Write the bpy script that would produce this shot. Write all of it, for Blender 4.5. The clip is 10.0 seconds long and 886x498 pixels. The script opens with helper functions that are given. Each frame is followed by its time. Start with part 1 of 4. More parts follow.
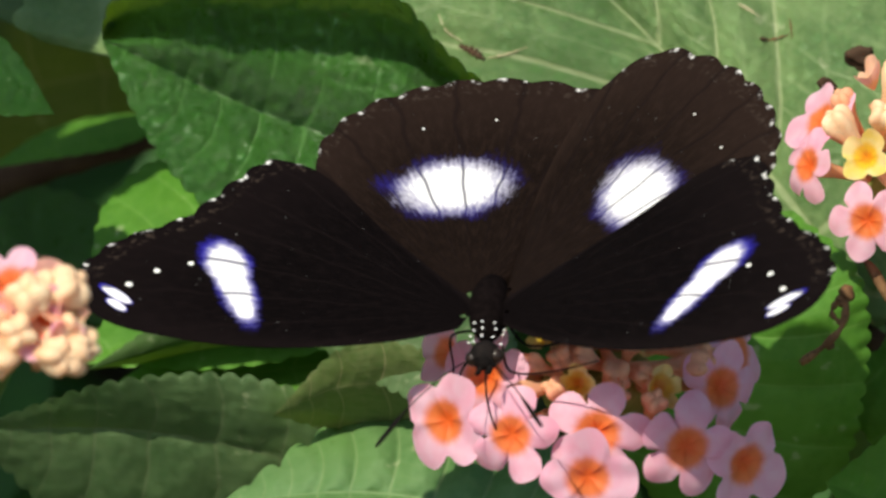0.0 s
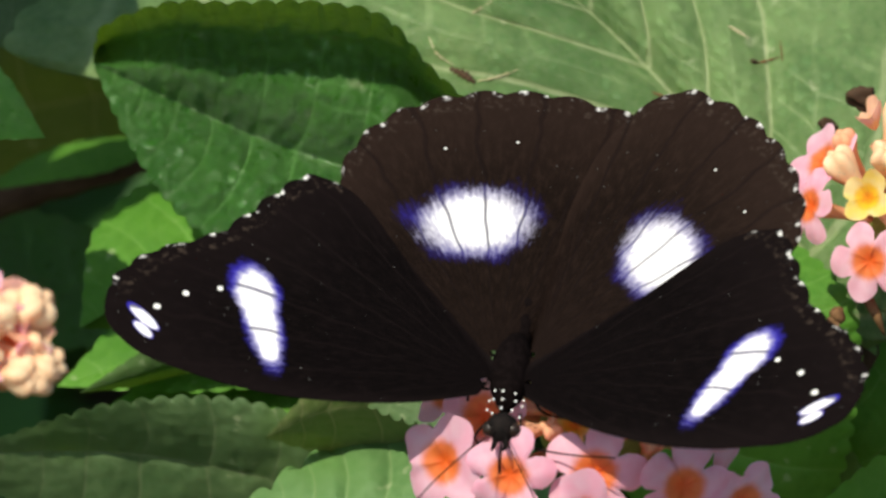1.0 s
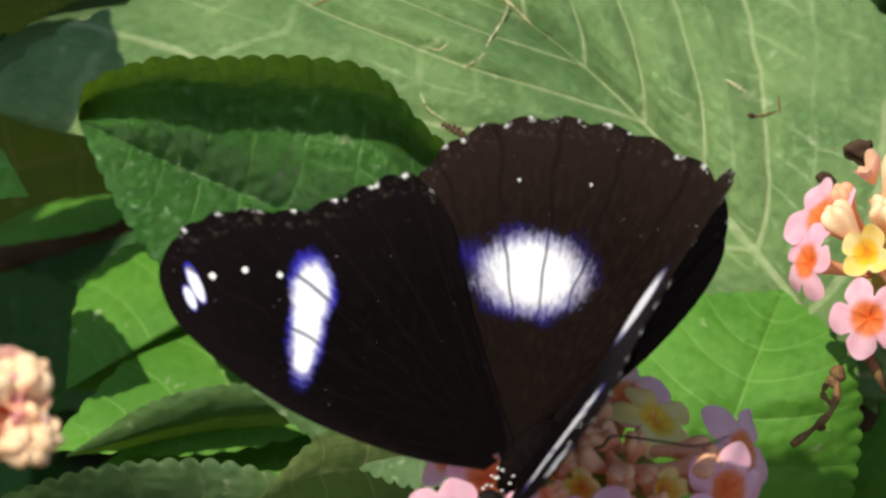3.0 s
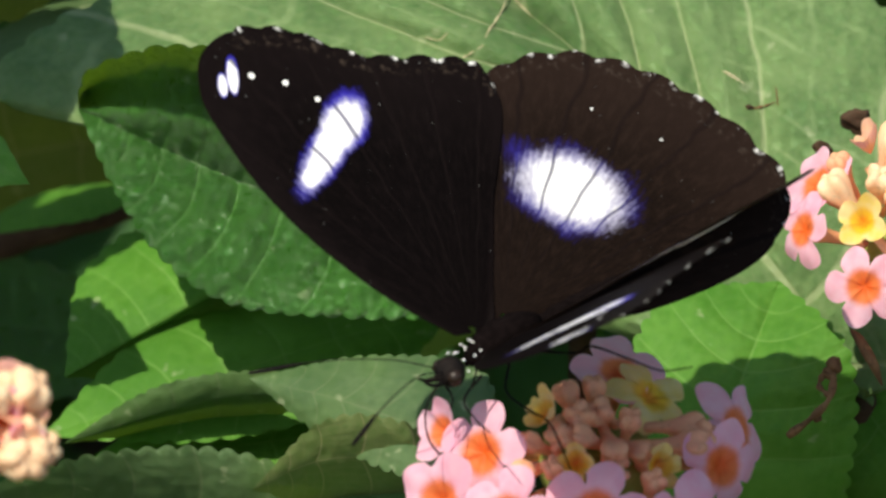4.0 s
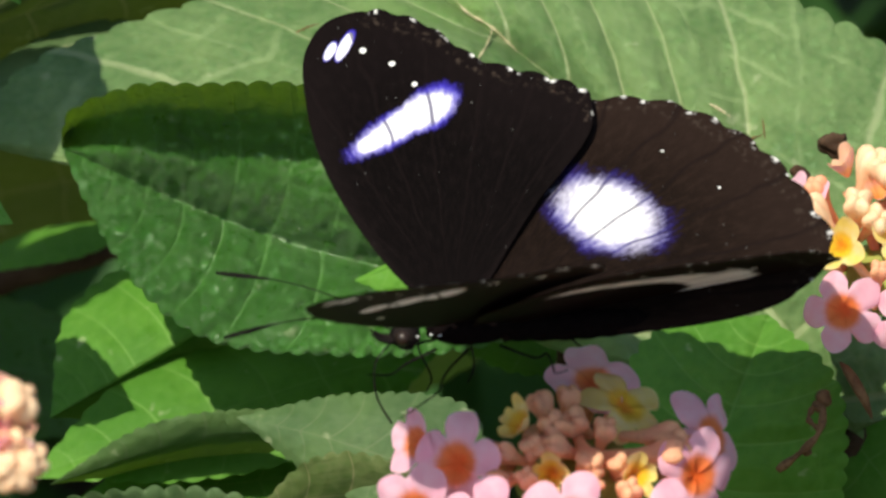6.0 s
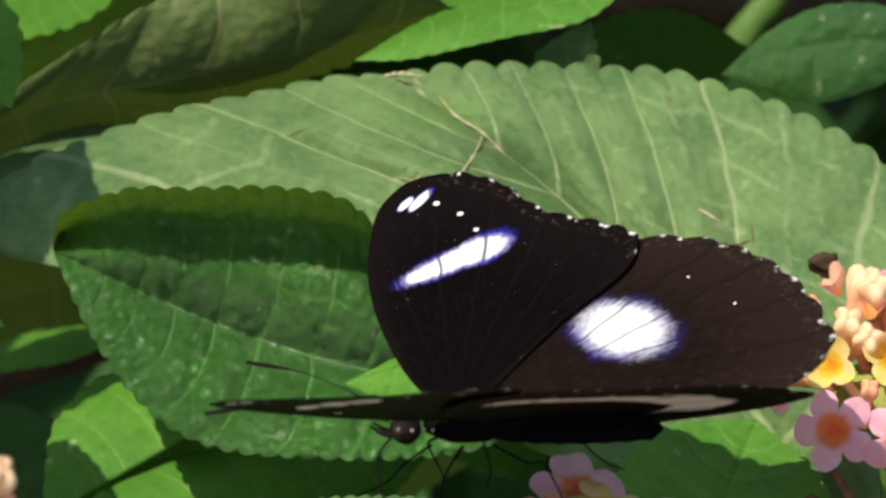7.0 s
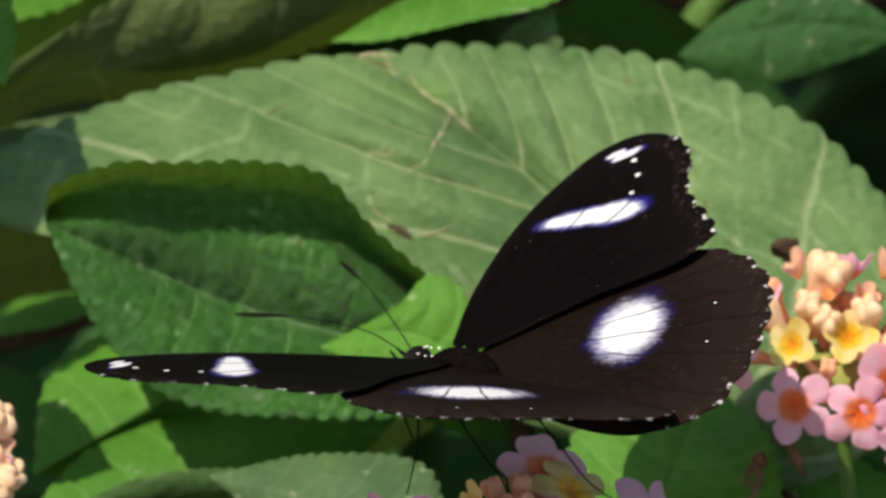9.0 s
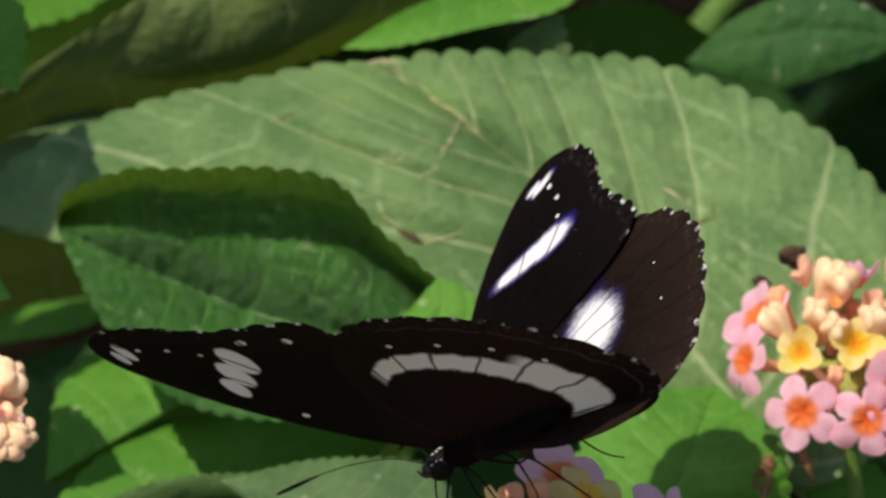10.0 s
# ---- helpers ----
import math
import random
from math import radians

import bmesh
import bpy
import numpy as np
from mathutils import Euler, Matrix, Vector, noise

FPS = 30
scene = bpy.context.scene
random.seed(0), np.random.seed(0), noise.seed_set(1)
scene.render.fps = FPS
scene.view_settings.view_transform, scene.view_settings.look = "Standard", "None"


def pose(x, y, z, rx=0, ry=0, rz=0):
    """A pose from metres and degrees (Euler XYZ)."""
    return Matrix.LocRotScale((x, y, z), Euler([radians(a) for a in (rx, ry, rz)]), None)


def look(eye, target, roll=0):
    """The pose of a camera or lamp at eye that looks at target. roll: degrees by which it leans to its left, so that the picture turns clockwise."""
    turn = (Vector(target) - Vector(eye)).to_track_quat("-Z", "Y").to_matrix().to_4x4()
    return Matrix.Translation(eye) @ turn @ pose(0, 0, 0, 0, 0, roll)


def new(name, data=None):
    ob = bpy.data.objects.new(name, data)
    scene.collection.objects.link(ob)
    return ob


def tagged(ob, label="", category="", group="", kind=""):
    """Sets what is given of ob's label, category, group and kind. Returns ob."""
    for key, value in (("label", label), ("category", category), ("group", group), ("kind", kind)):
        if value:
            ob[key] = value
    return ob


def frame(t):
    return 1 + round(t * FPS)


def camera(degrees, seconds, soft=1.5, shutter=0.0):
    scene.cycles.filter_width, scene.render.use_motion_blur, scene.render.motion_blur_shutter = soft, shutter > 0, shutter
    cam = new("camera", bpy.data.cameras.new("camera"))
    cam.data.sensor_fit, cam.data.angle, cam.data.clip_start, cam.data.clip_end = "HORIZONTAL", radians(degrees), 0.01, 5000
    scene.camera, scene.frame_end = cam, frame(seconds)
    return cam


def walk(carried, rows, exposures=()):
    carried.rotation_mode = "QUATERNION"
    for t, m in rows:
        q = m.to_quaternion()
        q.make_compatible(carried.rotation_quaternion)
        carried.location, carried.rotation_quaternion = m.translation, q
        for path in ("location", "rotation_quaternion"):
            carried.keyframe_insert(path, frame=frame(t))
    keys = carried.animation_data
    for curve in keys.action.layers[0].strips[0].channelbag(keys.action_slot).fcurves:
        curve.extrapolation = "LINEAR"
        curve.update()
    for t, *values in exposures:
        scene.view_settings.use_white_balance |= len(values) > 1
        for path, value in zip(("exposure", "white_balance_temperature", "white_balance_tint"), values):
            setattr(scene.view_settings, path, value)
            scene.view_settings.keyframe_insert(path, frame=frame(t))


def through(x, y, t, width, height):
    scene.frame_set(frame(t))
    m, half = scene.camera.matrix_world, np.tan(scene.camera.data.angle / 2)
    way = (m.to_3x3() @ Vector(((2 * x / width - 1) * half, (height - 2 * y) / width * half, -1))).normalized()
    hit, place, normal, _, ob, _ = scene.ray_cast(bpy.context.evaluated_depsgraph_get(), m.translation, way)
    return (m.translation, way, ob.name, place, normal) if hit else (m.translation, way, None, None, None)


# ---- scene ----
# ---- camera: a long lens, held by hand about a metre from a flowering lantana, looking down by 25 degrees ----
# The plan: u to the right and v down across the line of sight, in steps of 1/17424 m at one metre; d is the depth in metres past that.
STEP = 1 / 17424
TILT = radians(25)
RIGHT = Vector((1, 0, 0))
UP = Vector((0, math.sin(TILT), math.cos(TILT)))
AHEAD = Vector((0, math.cos(TILT), -math.sin(TILT)))
EYE = -AHEAD
VIEW = Matrix((RIGHT, UP, -AHEAD)).transposed().to_4x4()


def at(u, v, d=0.0):
    u, v, d = float(u), float(v), float(d)
    return EYE + (1 + d) * (AHEAD + (u - 784) * STEP * RIGHT - (v - 441) * STEP * UP)


# seconds, point of the plan in the middle of the view, nearness, roll
CAMERA = (
    (0, 700, 872, 0.984, 0.09), (0.5, 708, 832, 0.983, 0.02), (1, 716, 831, 0.983, 0.01), (1.5, 727, 878, 0.997, 0.05),
    (2, 729, 849, 0.996, -0.03), (2.5, 730, 766, 1.001, -0.17), (2.7, 732, 742, 1.003, -0.25), (3.8, 722, 718, 0.998, -0.03),
    (4, 733, 745, 0.999, 0.07), (4.5, 744, 799, 0.992, 0.01), (5, 740, 804, 0.991, -0.10), (5.2, 741, 795, 0.995, 0.00),
    (6.3, 764, 626, 1.004, -0.58), (6.5, 766, 590, 1.003, -0.60), (7, 776, 497, 1.000, -0.26), (7.5, 784, 441, 1.000, -0.04),
    (8, 790, 460, 0.995, -0.04), (8.5, 808, 517, 0.975, -0.30), (9, 832, 551, 0.943, -0.02), (9.5, 825, 542, 0.942, -0.13),
    (10, 813, 541, 0.937, -0.21))
cam = camera(5.153, 10.0, soft=2.7)
cam.data.dof.use_dof, cam.data.dof.focus_distance, cam.data.dof.aperture_fstop = True, 1.0, 62.0
walk(cam, [(t, look(EYE - (1 / s - 1) * AHEAD, at(u, v), r)) for t, u, v, s, r in CAMERA], exposures=[(0, 0.16, 6900, 6), (4.5, 0.30, 6900, 6), (6.5, 0.32, 6900, 7), (7.5, 0.20, 6900, 9), (8.5, 0.17, 6900, 9), (10, 0.05, 6900, 9)])

# ---- light: a high sun and a clear sky ----
SUN = (-0.33 * RIGHT + 0.57 * UP - 0.75 * AHEAD).normalized()
world = bpy.data.worlds.new("sky")
scene.world = world
world.use_nodes = True
sky = world.node_tree.nodes.new("ShaderNodeTexSky")
sky.sky_type, sky.sun_disc = "NISHITA", False
sky.sun_elevation = math.asin(SUN.z)
sky.sun_rotation = math.atan2(SUN.x, SUN.y)
world.node_tree.links.new(sky.outputs[0], world.node_tree.nodes["Background"].inputs[0])
world.node_tree.nodes["Background"].inputs[1].default_value = 0.145
sun = new("sun", bpy.data.lights.new("sun", "SUN"))
sun.data.energy, sun.data.angle, sun.data.color = 4.9, radians(0.53), (1.0, 0.94, 0.82)
sun.matrix_world = look(SUN * 5, (0, 0, 0))


# ---- materials ----
class Nodes:
    """Short hand for building a node tree."""

    def __init__(self, name):
        self.mat = bpy.data.materials.new(name)
        self.mat.use_nodes = True
        self.tree = self.mat.node_tree
        self.bsdf = self.tree.nodes["Principled BSDF"]
        self.out = self.tree.nodes["Material Output"]

    def put(self, socket, value):
        if isinstance(value, bpy.types.NodeSocket):
            self.tree.links.new(value, socket)
        else:
            socket.default_value = value

    def node(self, kind, *values, operation="", data_type="", feature="", interpolation="", uv_map=""):
        n = self.tree.nodes.new(kind)
        if operation:
            n.operation = operation
        if data_type:
            n.data_type = data_type
        if feature:
            n.feature = feature
        if interpolation:
            n.interpolation_type = interpolation
        if uv_map:
            n.uv_map = uv_map
        for k, v in enumerate(values):
            if v is not None:
                self.put(n.inputs[k], v)
        return n

    def math(self, op, a, b=0.0, c=0.0):
        return self.node("ShaderNodeMath", a, b, c, operation=op).outputs[0]

    def step(self, x, lo, hi):
        """0 below lo, 1 above hi, smooth between; lo may be the larger."""
        n = self.node("ShaderNodeMapRange", x, interpolation="SMOOTHSTEP")
        n.inputs[1].default_value, n.inputs[2].default_value = min(lo, hi), max(lo, hi)
        n.inputs[3].default_value, n.inputs[4].default_value = (0.0, 1.0) if lo < hi else (1.0, 0.0)
        return n.outputs[0]

    def mix(self, f, a, b):
        n = self.node("ShaderNodeMix", data_type="RGBA")
        self.put(n.inputs[0], f)
        for socket, v in ((n.inputs[6], a), (n.inputs[7], b)):
            self.put(socket, (*v, 1) if isinstance(v, tuple) else v)
        return n.outputs[2]

    def noise(self, scale, detail=3.0, vector=None, rough=0.55):
        n = self.node("ShaderNodeTexNoise")
        if vector is None:
            vector = self.node("ShaderNodeTexCoord").outputs["Object"]
        self.put(n.inputs["Vector"], vector)
        n.inputs["Scale"].default_value, n.inputs["Detail"].default_value, n.inputs["Roughness"].default_value = scale, detail, rough
        return n.outputs[0]

    def uv(self, name):
        n = self.node("ShaderNodeUVMap", uv_map=name)
        xyz = self.node("ShaderNodeSeparateXYZ", n.outputs[0])
        return n.outputs[0], xyz.outputs[0], xyz.outputs[1]

    def bump(self, height, strength, distance):
        n = self.node("ShaderNodeBump")
        self.put(n.inputs["Height"], height)
        n.inputs["Strength"].default_value, n.inputs["Distance"].default_value = strength, distance
        self.tree.links.new(n.outputs[0], self.bsdf.inputs["Normal"])
        return n.outputs[0]

    def finish(self, colour, rough, spec=0.5, through=0.0, glow_colour=None, normal=None):
        self.put(self.bsdf.inputs["Base Color"], (*colour, 1) if isinstance(colour, tuple) else colour)
        self.put(self.bsdf.inputs["Roughness"], rough)
        self.put(self.bsdf.inputs["Specular IOR Level"], spec)
        if through:
            t = self.node("ShaderNodeBsdfTranslucent", glow_colour if glow_colour is not None else colour)
            if normal is not None:
                self.tree.links.new(normal, t.inputs["Normal"])
            m = self.node("ShaderNodeMixShader", through, self.bsdf.outputs[0], t.outputs[0])
            self.tree.links.new(m.outputs[0], self.out.inputs[0])
        return self.mat


def leaf_material(name, dark, light, vein, rough, spec, through, pale_veins=0.7, gap=11, glow=(0.16, 0.30, 0.02), pucker=0.3, blisters=0.8, swells=0.4, ladder=6.5, rungs=0.45, crowd=1.6, wide=0.0046):
    """A lantana leaf: blade between two greens, paler net of veins, worn specks that also paint in small gleams. UV
    'blade': along, across (-1 to 1).
    """
    n = Nodes(name)
    uv, s, q = n.uv("blade")
    side = n.math("ABSOLUTE", q)
    wob = n.math("SUBTRACT", n.noise(60, 2), 0.5)
    late = n.math("MAXIMUM", n.math("SUBTRACT", s, 0.6), 0.0)
    along = n.math("ADD", s, n.math("MULTIPLY", n.math("MULTIPLY", late, late), crowd))
    run = n.math("ADD", n.math("MULTIPLY", along, gap), n.math("MULTIPLY", wob, 0.35))
    near = n.math("ABSOLUTE", n.math("SUBTRACT", n.math("FRACT", run), 0.5))
    half = wide * gap
    width = n.math("MULTIPLY", n.math("SUBTRACT", 1.0, n.math("MULTIPLY", side, 0.65)), half)
    lateral = n.step(n.math("SUBTRACT", near, width), 0.45 * half, -0.35 * half)
    rib = n.step(n.math("ADD", side, n.math("MULTIPLY", s, 0.008)), 0.026, 0.011)
    # small cross veins between the side veins
    cross = n.math("ADD", n.math("MULTIPLY", side, ladder), n.math("ADD", n.math("MULTIPLY", wob, 1.3), n.math("MULTIPLY", near, 0.5)))
    third = n.step(n.math("ABSOLUTE", n.math("SUBTRACT", n.math("FRACT", cross), 0.5)), 0.10, 0.02)
    third = n.math("MULTIPLY", third, n.step(n.noise(110, 2), 0.40, 0.60))
    coarse = n.step(s, 0.82, 0.55)
    third = n.math("MULTIPLY", third, coarse)
    cells = n.node("ShaderNodeTexVoronoi", feature="DISTANCE_TO_EDGE")
    cells.inputs["Scale"].default_value = 620
    warp = n.node("ShaderNodeMixRGB", 0.002)
    warp.blend_type = "ADD"
    n.put(warp.inputs[1], n.node("ShaderNodeTexCoord").outputs["Object"])
    warped = n.node("ShaderNodeTexNoise")
    warped.inputs["Scale"].default_value = 420
    n.put(warp.inputs[2], warped.outputs[1])
    n.put(cells.inputs["Vector"], warp.outputs[0])
    net = n.step(cells.outputs["Distance"], 0.11, 0.02)
    big, fine = n.noise(70, 4), n.noise(900, 4)
    tone = n.math("ADD", n.math("MULTIPLY", big, 0.75), n.math("MULTIPLY", fine, 0.35))
    colour = n.mix(n.step(tone, 0.40, 0.68), dark, light)
    fresh = n.math("MULTIPLY", n.step(n.noise(38, 3), 0.52, 0.68), 0.45)
    colour = n.mix(fresh, colour, (light[0] * 0.95, light[1] * 1.12, light[2] * 0.55))
    between = n.step(n.math("ABSOLUTE", n.math("SUBTRACT", n.math("FRACT", n.math("ADD", run, 0.5)), 0.5)), 0.7 * half, 0.1 * half)
    between = n.math("MULTIPLY", between, n.step(n.noise(90, 2), 0.38, 0.62))
    veins = n.math("MAXIMUM", lateral, rib)
    veins = n.math("MAXIMUM", veins, n.math("MULTIPLY", between, 0.40))
    veins = n.math("MAXIMUM", veins, n.math("MULTIPLY", third, rungs))
    veins = n.math("MAXIMUM", veins, n.math("MULTIPLY", net, 0.30))
    colour = n.mix(n.math("MULTIPLY", veins, pale_veins), colour, vein)
    # pale worn specks; their light colour also stands in for tiny gleams
    specks = n.step(n.noise(330, 2), 0.67, 0.75)
    colour = n.mix(n.math("MULTIPLY", specks, 0.30), colour, (0.46, 0.50, 0.30))
    rot = n.step(n.noise(150, 3), 0.735, 0.77)
    colour = n.mix(n.math("MULTIPLY", rot, 0.7), colour, (0.13, 0.09, 0.035))
    height = n.math("ADD", n.math("MULTIPLY", fine, 0.5), n.math("MULTIPLY", n.step(cells.outputs["Distance"], 0.0, 0.4), 0.35))
    blister = n.math("MULTIPLY", n.step(n.math("ABSOLUTE", n.math("SUBTRACT", n.math("FRACT", cross), 0.5)), 0.0, 0.5), n.step(near, 0.0, 0.4))
    height = n.math("ADD", height, n.math("ADD", n.math("MULTIPLY", n.math("MULTIPLY", blister, coarse), blisters), n.math("MULTIPLY", n.noise(190, 1), swells)))
    height = n.math("SUBTRACT", n.math("ADD", height, n.math("MULTIPLY", big, 1.4)), n.math("MULTIPLY", veins, 0.7))
    nor = n.bump(height, pucker, 0.00018)
    glow = n.mix(n.math("MULTIPLY", veins, 0.5), glow, (0.10, 0.16, 0.02))
    return n.finish(colour, n.math("ADD", rough, n.math("MULTIPLY", fine, 0.15)), spec, through, glow, nor)


PALE = leaf_material("pale_leaf", (0.064, 0.144, 0.036), (0.140, 0.238, 0.077), (0.34, 0.37, 0.20), 0.42, 0.45, 0.14, 0.42, 7.5, (0.16, 0.30, 0.02), 0.8, 1.3, 1.0, 8.0, 0.40, 0.3, 0.0062)
GREEN = leaf_material("green_leaf", (0.022, 0.115, 0.010), (0.045, 0.175, 0.022), (0.11, 0.26, 0.06), 0.22, 0.9, 0.30, 0.35, 9, (0.17, 0.31, 0.015), 1.0, 0.4, 5.5)
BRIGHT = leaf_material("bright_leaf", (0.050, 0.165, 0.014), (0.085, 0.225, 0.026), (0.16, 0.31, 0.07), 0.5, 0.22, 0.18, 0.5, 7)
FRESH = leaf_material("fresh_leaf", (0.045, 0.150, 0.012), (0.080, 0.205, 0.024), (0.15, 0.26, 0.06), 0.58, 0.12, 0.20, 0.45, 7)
# greyer, darker green: the shade on the dim leaves is put into the colour
SHADE_DULL = leaf_material("shade_dull_leaf", (0.046, 0.096, 0.032), (0.082, 0.140, 0.054), (0.15, 0.19, 0.09), 0.55, 0.3, 0.15, 0.42, 7)
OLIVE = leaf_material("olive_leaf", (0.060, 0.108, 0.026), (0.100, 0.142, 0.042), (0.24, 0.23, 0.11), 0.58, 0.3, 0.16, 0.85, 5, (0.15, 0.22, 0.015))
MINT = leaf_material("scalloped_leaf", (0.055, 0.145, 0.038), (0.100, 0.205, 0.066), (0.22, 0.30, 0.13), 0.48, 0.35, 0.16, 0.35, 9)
# darkest green, with the shade of the back leaves and thicket mixed in
SHADE_DEEP = leaf_material("shade_deep_leaf", (0.016, 0.062, 0.014), (0.034, 0.105, 0.026), (0.07, 0.14, 0.045), 0.55, 0.25, 0.22, 0.4, 9)


def plain_material(name, a, b, scale, rough, spec=0.4, relief=0.0003, through=0.0):
    n = Nodes(name)
    tone = n.noise(scale, 5)
    colour = n.mix(n.step(tone, 0.3, 0.7), a, b)
    colour = n.mix(n.step(n.noise(scale * 6, 3), 0.55, 0.75), colour, tuple(0.7 * c for c in a))
    nor = n.bump(tone, 0.6, relief)
    return n.finish(colour, rough, spec, through, None, nor)


WOOD = plain_material("bark", (0.040, 0.022, 0.013), (0.075, 0.046, 0.026), 180, 0.85, 0.2, 0.001)
DRY = plain_material("dry_plant", (0.09, 0.045, 0.02), (0.20, 0.11, 0.05), 400, 0.8, 0.2)
STALK = plain_material("green_stalk", (0.06, 0.13, 0.02), (0.10, 0.18, 0.04), 300, 0.5)
SCAR = plain_material("dry_scar", (0.33, 0.30, 0.16), (0.46, 0.42, 0.26), 900, 0.8, 0.2, 0.0001)
SOIL = plain_material("soil", (0.06, 0.040, 0.024), (0.12, 0.085, 0.05), 30, 0.95, 0.1, 0.01)


def petal_material(name, heart, ring, lobe_a, lobe_b, heart_size):
    """UV 'petal': distance from the throat, turn."""
    n = Nodes(name)
    uv, r, a = n.uv("petal")
    streak = n.noise(9, 3, n.node("ShaderNodeCombineXYZ", n.math("MULTIPLY", r, 0.35), n.math("MULTIPLY", a, 7)).outputs[0])
    tone = n.noise(500, 3)
    rr = n.math("ADD", r, n.math("MULTIPLY", n.math("SUBTRACT", streak, 0.5), 0.30))
    colour = n.mix(n.step(tone, 0.3, 0.7), lobe_a, lobe_b)
    info = n.node("ShaderNodeObjectInfo")
    colour = n.mix(n.math("MULTIPLY", info.outputs["Random"], 0.35), colour, lobe_b)
    colour = n.mix(n.step(rr, heart_size + 0.20, heart_size - 0.02), colour, ring)
    colour = n.mix(n.step(rr, heart_size * 0.8, heart_size * 0.3), colour, heart)
    nor = n.bump(n.math("ADD", streak, n.math("MULTIPLY", tone, 0.4)), 0.15, 0.0002)
    return n.finish(colour, 0.5, 0.3, 0.45, n.mix(0.4, colour, (0.96, 0.44, 0.60)), nor)


PINK = petal_material("pink_petal", (0.86, 0.14, 0.015), (0.88, 0.21, 0.05), (0.90, 0.42, 0.57), (0.93, 0.58, 0.71), 0.34)
YELLOW = petal_material("yellow_petal", (0.86, 0.34, 0.01), (0.90, 0.58, 0.03), (0.88, 0.72, 0.12), (0.88, 0.76, 0.36), 0.34)
PEACH = petal_material("peach_petal", (0.85, 0.34, 0.08), (0.88, 0.50, 0.18), (0.90, 0.56, 0.32), (0.88, 0.46, 0.38), 0.3)
TUBE = plain_material("flower_tube", (0.76, 0.32, 0.20), (0.80, 0.46, 0.24), 260, 0.55, 0.3, 0.0002, 0.25)
ROSY = plain_material("rosy_bud", (0.92, 0.46, 0.30), (0.92, 0.56, 0.32), 260, 0.6, 0.25, 0.0002, 0.4)
BUD = plain_material("flower_bud", (0.97, 0.82, 0.56), (0.96, 0.58, 0.34), 300, 0.5, 0.3, 0.0002, 0.35)
CALYX = plain_material("calyx", (0.24, 0.30, 0.06), (0.36, 0.38, 0.10), 400, 0.6, 0.3, 0.0002, 0.2)


# ---- building helpers ----
def part(name, bm, material, parent=None, label="", smooth=True):
    me = bpy.data.meshes.new(name)
    bm.to_mesh(me)
    bm.free()
    for m in material if isinstance(material, (list, tuple)) else (material,):
        me.materials.append(m)
    for p in me.polygons:
        p.use_smooth = smooth
    ob = new(name, me)
    if parent is not None:
        ob.parent = parent
    return tagged(ob, label)


def spline(points, n):
    """n + 1 samples of a smooth curve through points (s, u, v, d), evenly in s; without s they are spread evenly."""
    p = np.array(points, float)
    if p.shape[1] == 3:
        p = np.column_stack([np.linspace(0, 1, len(p)), p])
    x, y = p[:, 0], p[:, 1:]
    m = np.gradient(y, x, axis=0)
    t = np.linspace(0, 1, n + 1)
    k = np.clip(np.searchsorted(x, t) - 1, 0, len(x) - 2)
    h = (x[k + 1] - x[k])[:, None]
    f = ((t - x[k])[:, None]) / h
    return ((2 * f**3 - 3 * f**2 + 1) * y[k] + (f**3 - 2 * f**2 + f) * h * m[k] + (3 * f**2 - 2 * f**3) * y[k + 1] + (f**3 - f**2) * h * m[k + 1])


def grid_mesh(points, uvs, layer, closed=False):
    """A bmesh over a grid of places, with one UV layer."""
    bm = bmesh.new()
    lay = bm.loops.layers.uv.new(layer)
    rows, cols = len(points), len(points[0])
    verts = [[bm.verts.new(p) for p in row] for row in points]
    for i in range(rows - 1):
        for j in range(cols - (0 if closed else 1)):
            a, b = j, (j + 1) % cols
            try:
                face = bm.faces.new((verts[i][a], verts[i][b], verts[i + 1][b], verts[i + 1][a]))
            except ValueError:
                continue
            for loop, (r, c) in zip(face.loops, ((i, j), (i, j + 1), (i + 1, j + 1), (i + 1, j))):
                loop[lay].uv = uvs[r][c] if c < len(uvs[r]) else uvs[r][0]
    return bm


def tube(points, radii, sides=8, cap=True):
    """A round tube along places, with its own radius at each."""
    bm = bmesh.new()
    pts = [Vector(p) for p in points]
    rings = []
    ref = Vector((0.3, 0.2, 0.93))
    for i, p in enumerate(pts):
        way = (pts[min(i + 1, len(pts) - 1)] - pts[max(i - 1, 0)]).normalized()
        a = way.cross(ref).normalized()
        b = way.cross(a)
        rings.append([bm.verts.new(p + float(radii[i]) * (math.cos(2 * math.pi * k / sides) * a + math.sin(2 * math.pi * k / sides) * b)) for k in range(sides)])
    for r0, r1 in zip(rings, rings[1:]):
        for k in range(sides):
            bm.faces.new((r0[k], r0[(k + 1) % sides], r1[(k + 1) % sides], r1[k]))
    if cap:
        bm.faces.new(rings[0][::-1])
        bm.faces.new(rings[-1])
    return bm


def curve_points(points, n):
    return [Vector(p) for p in spline(points, n)]


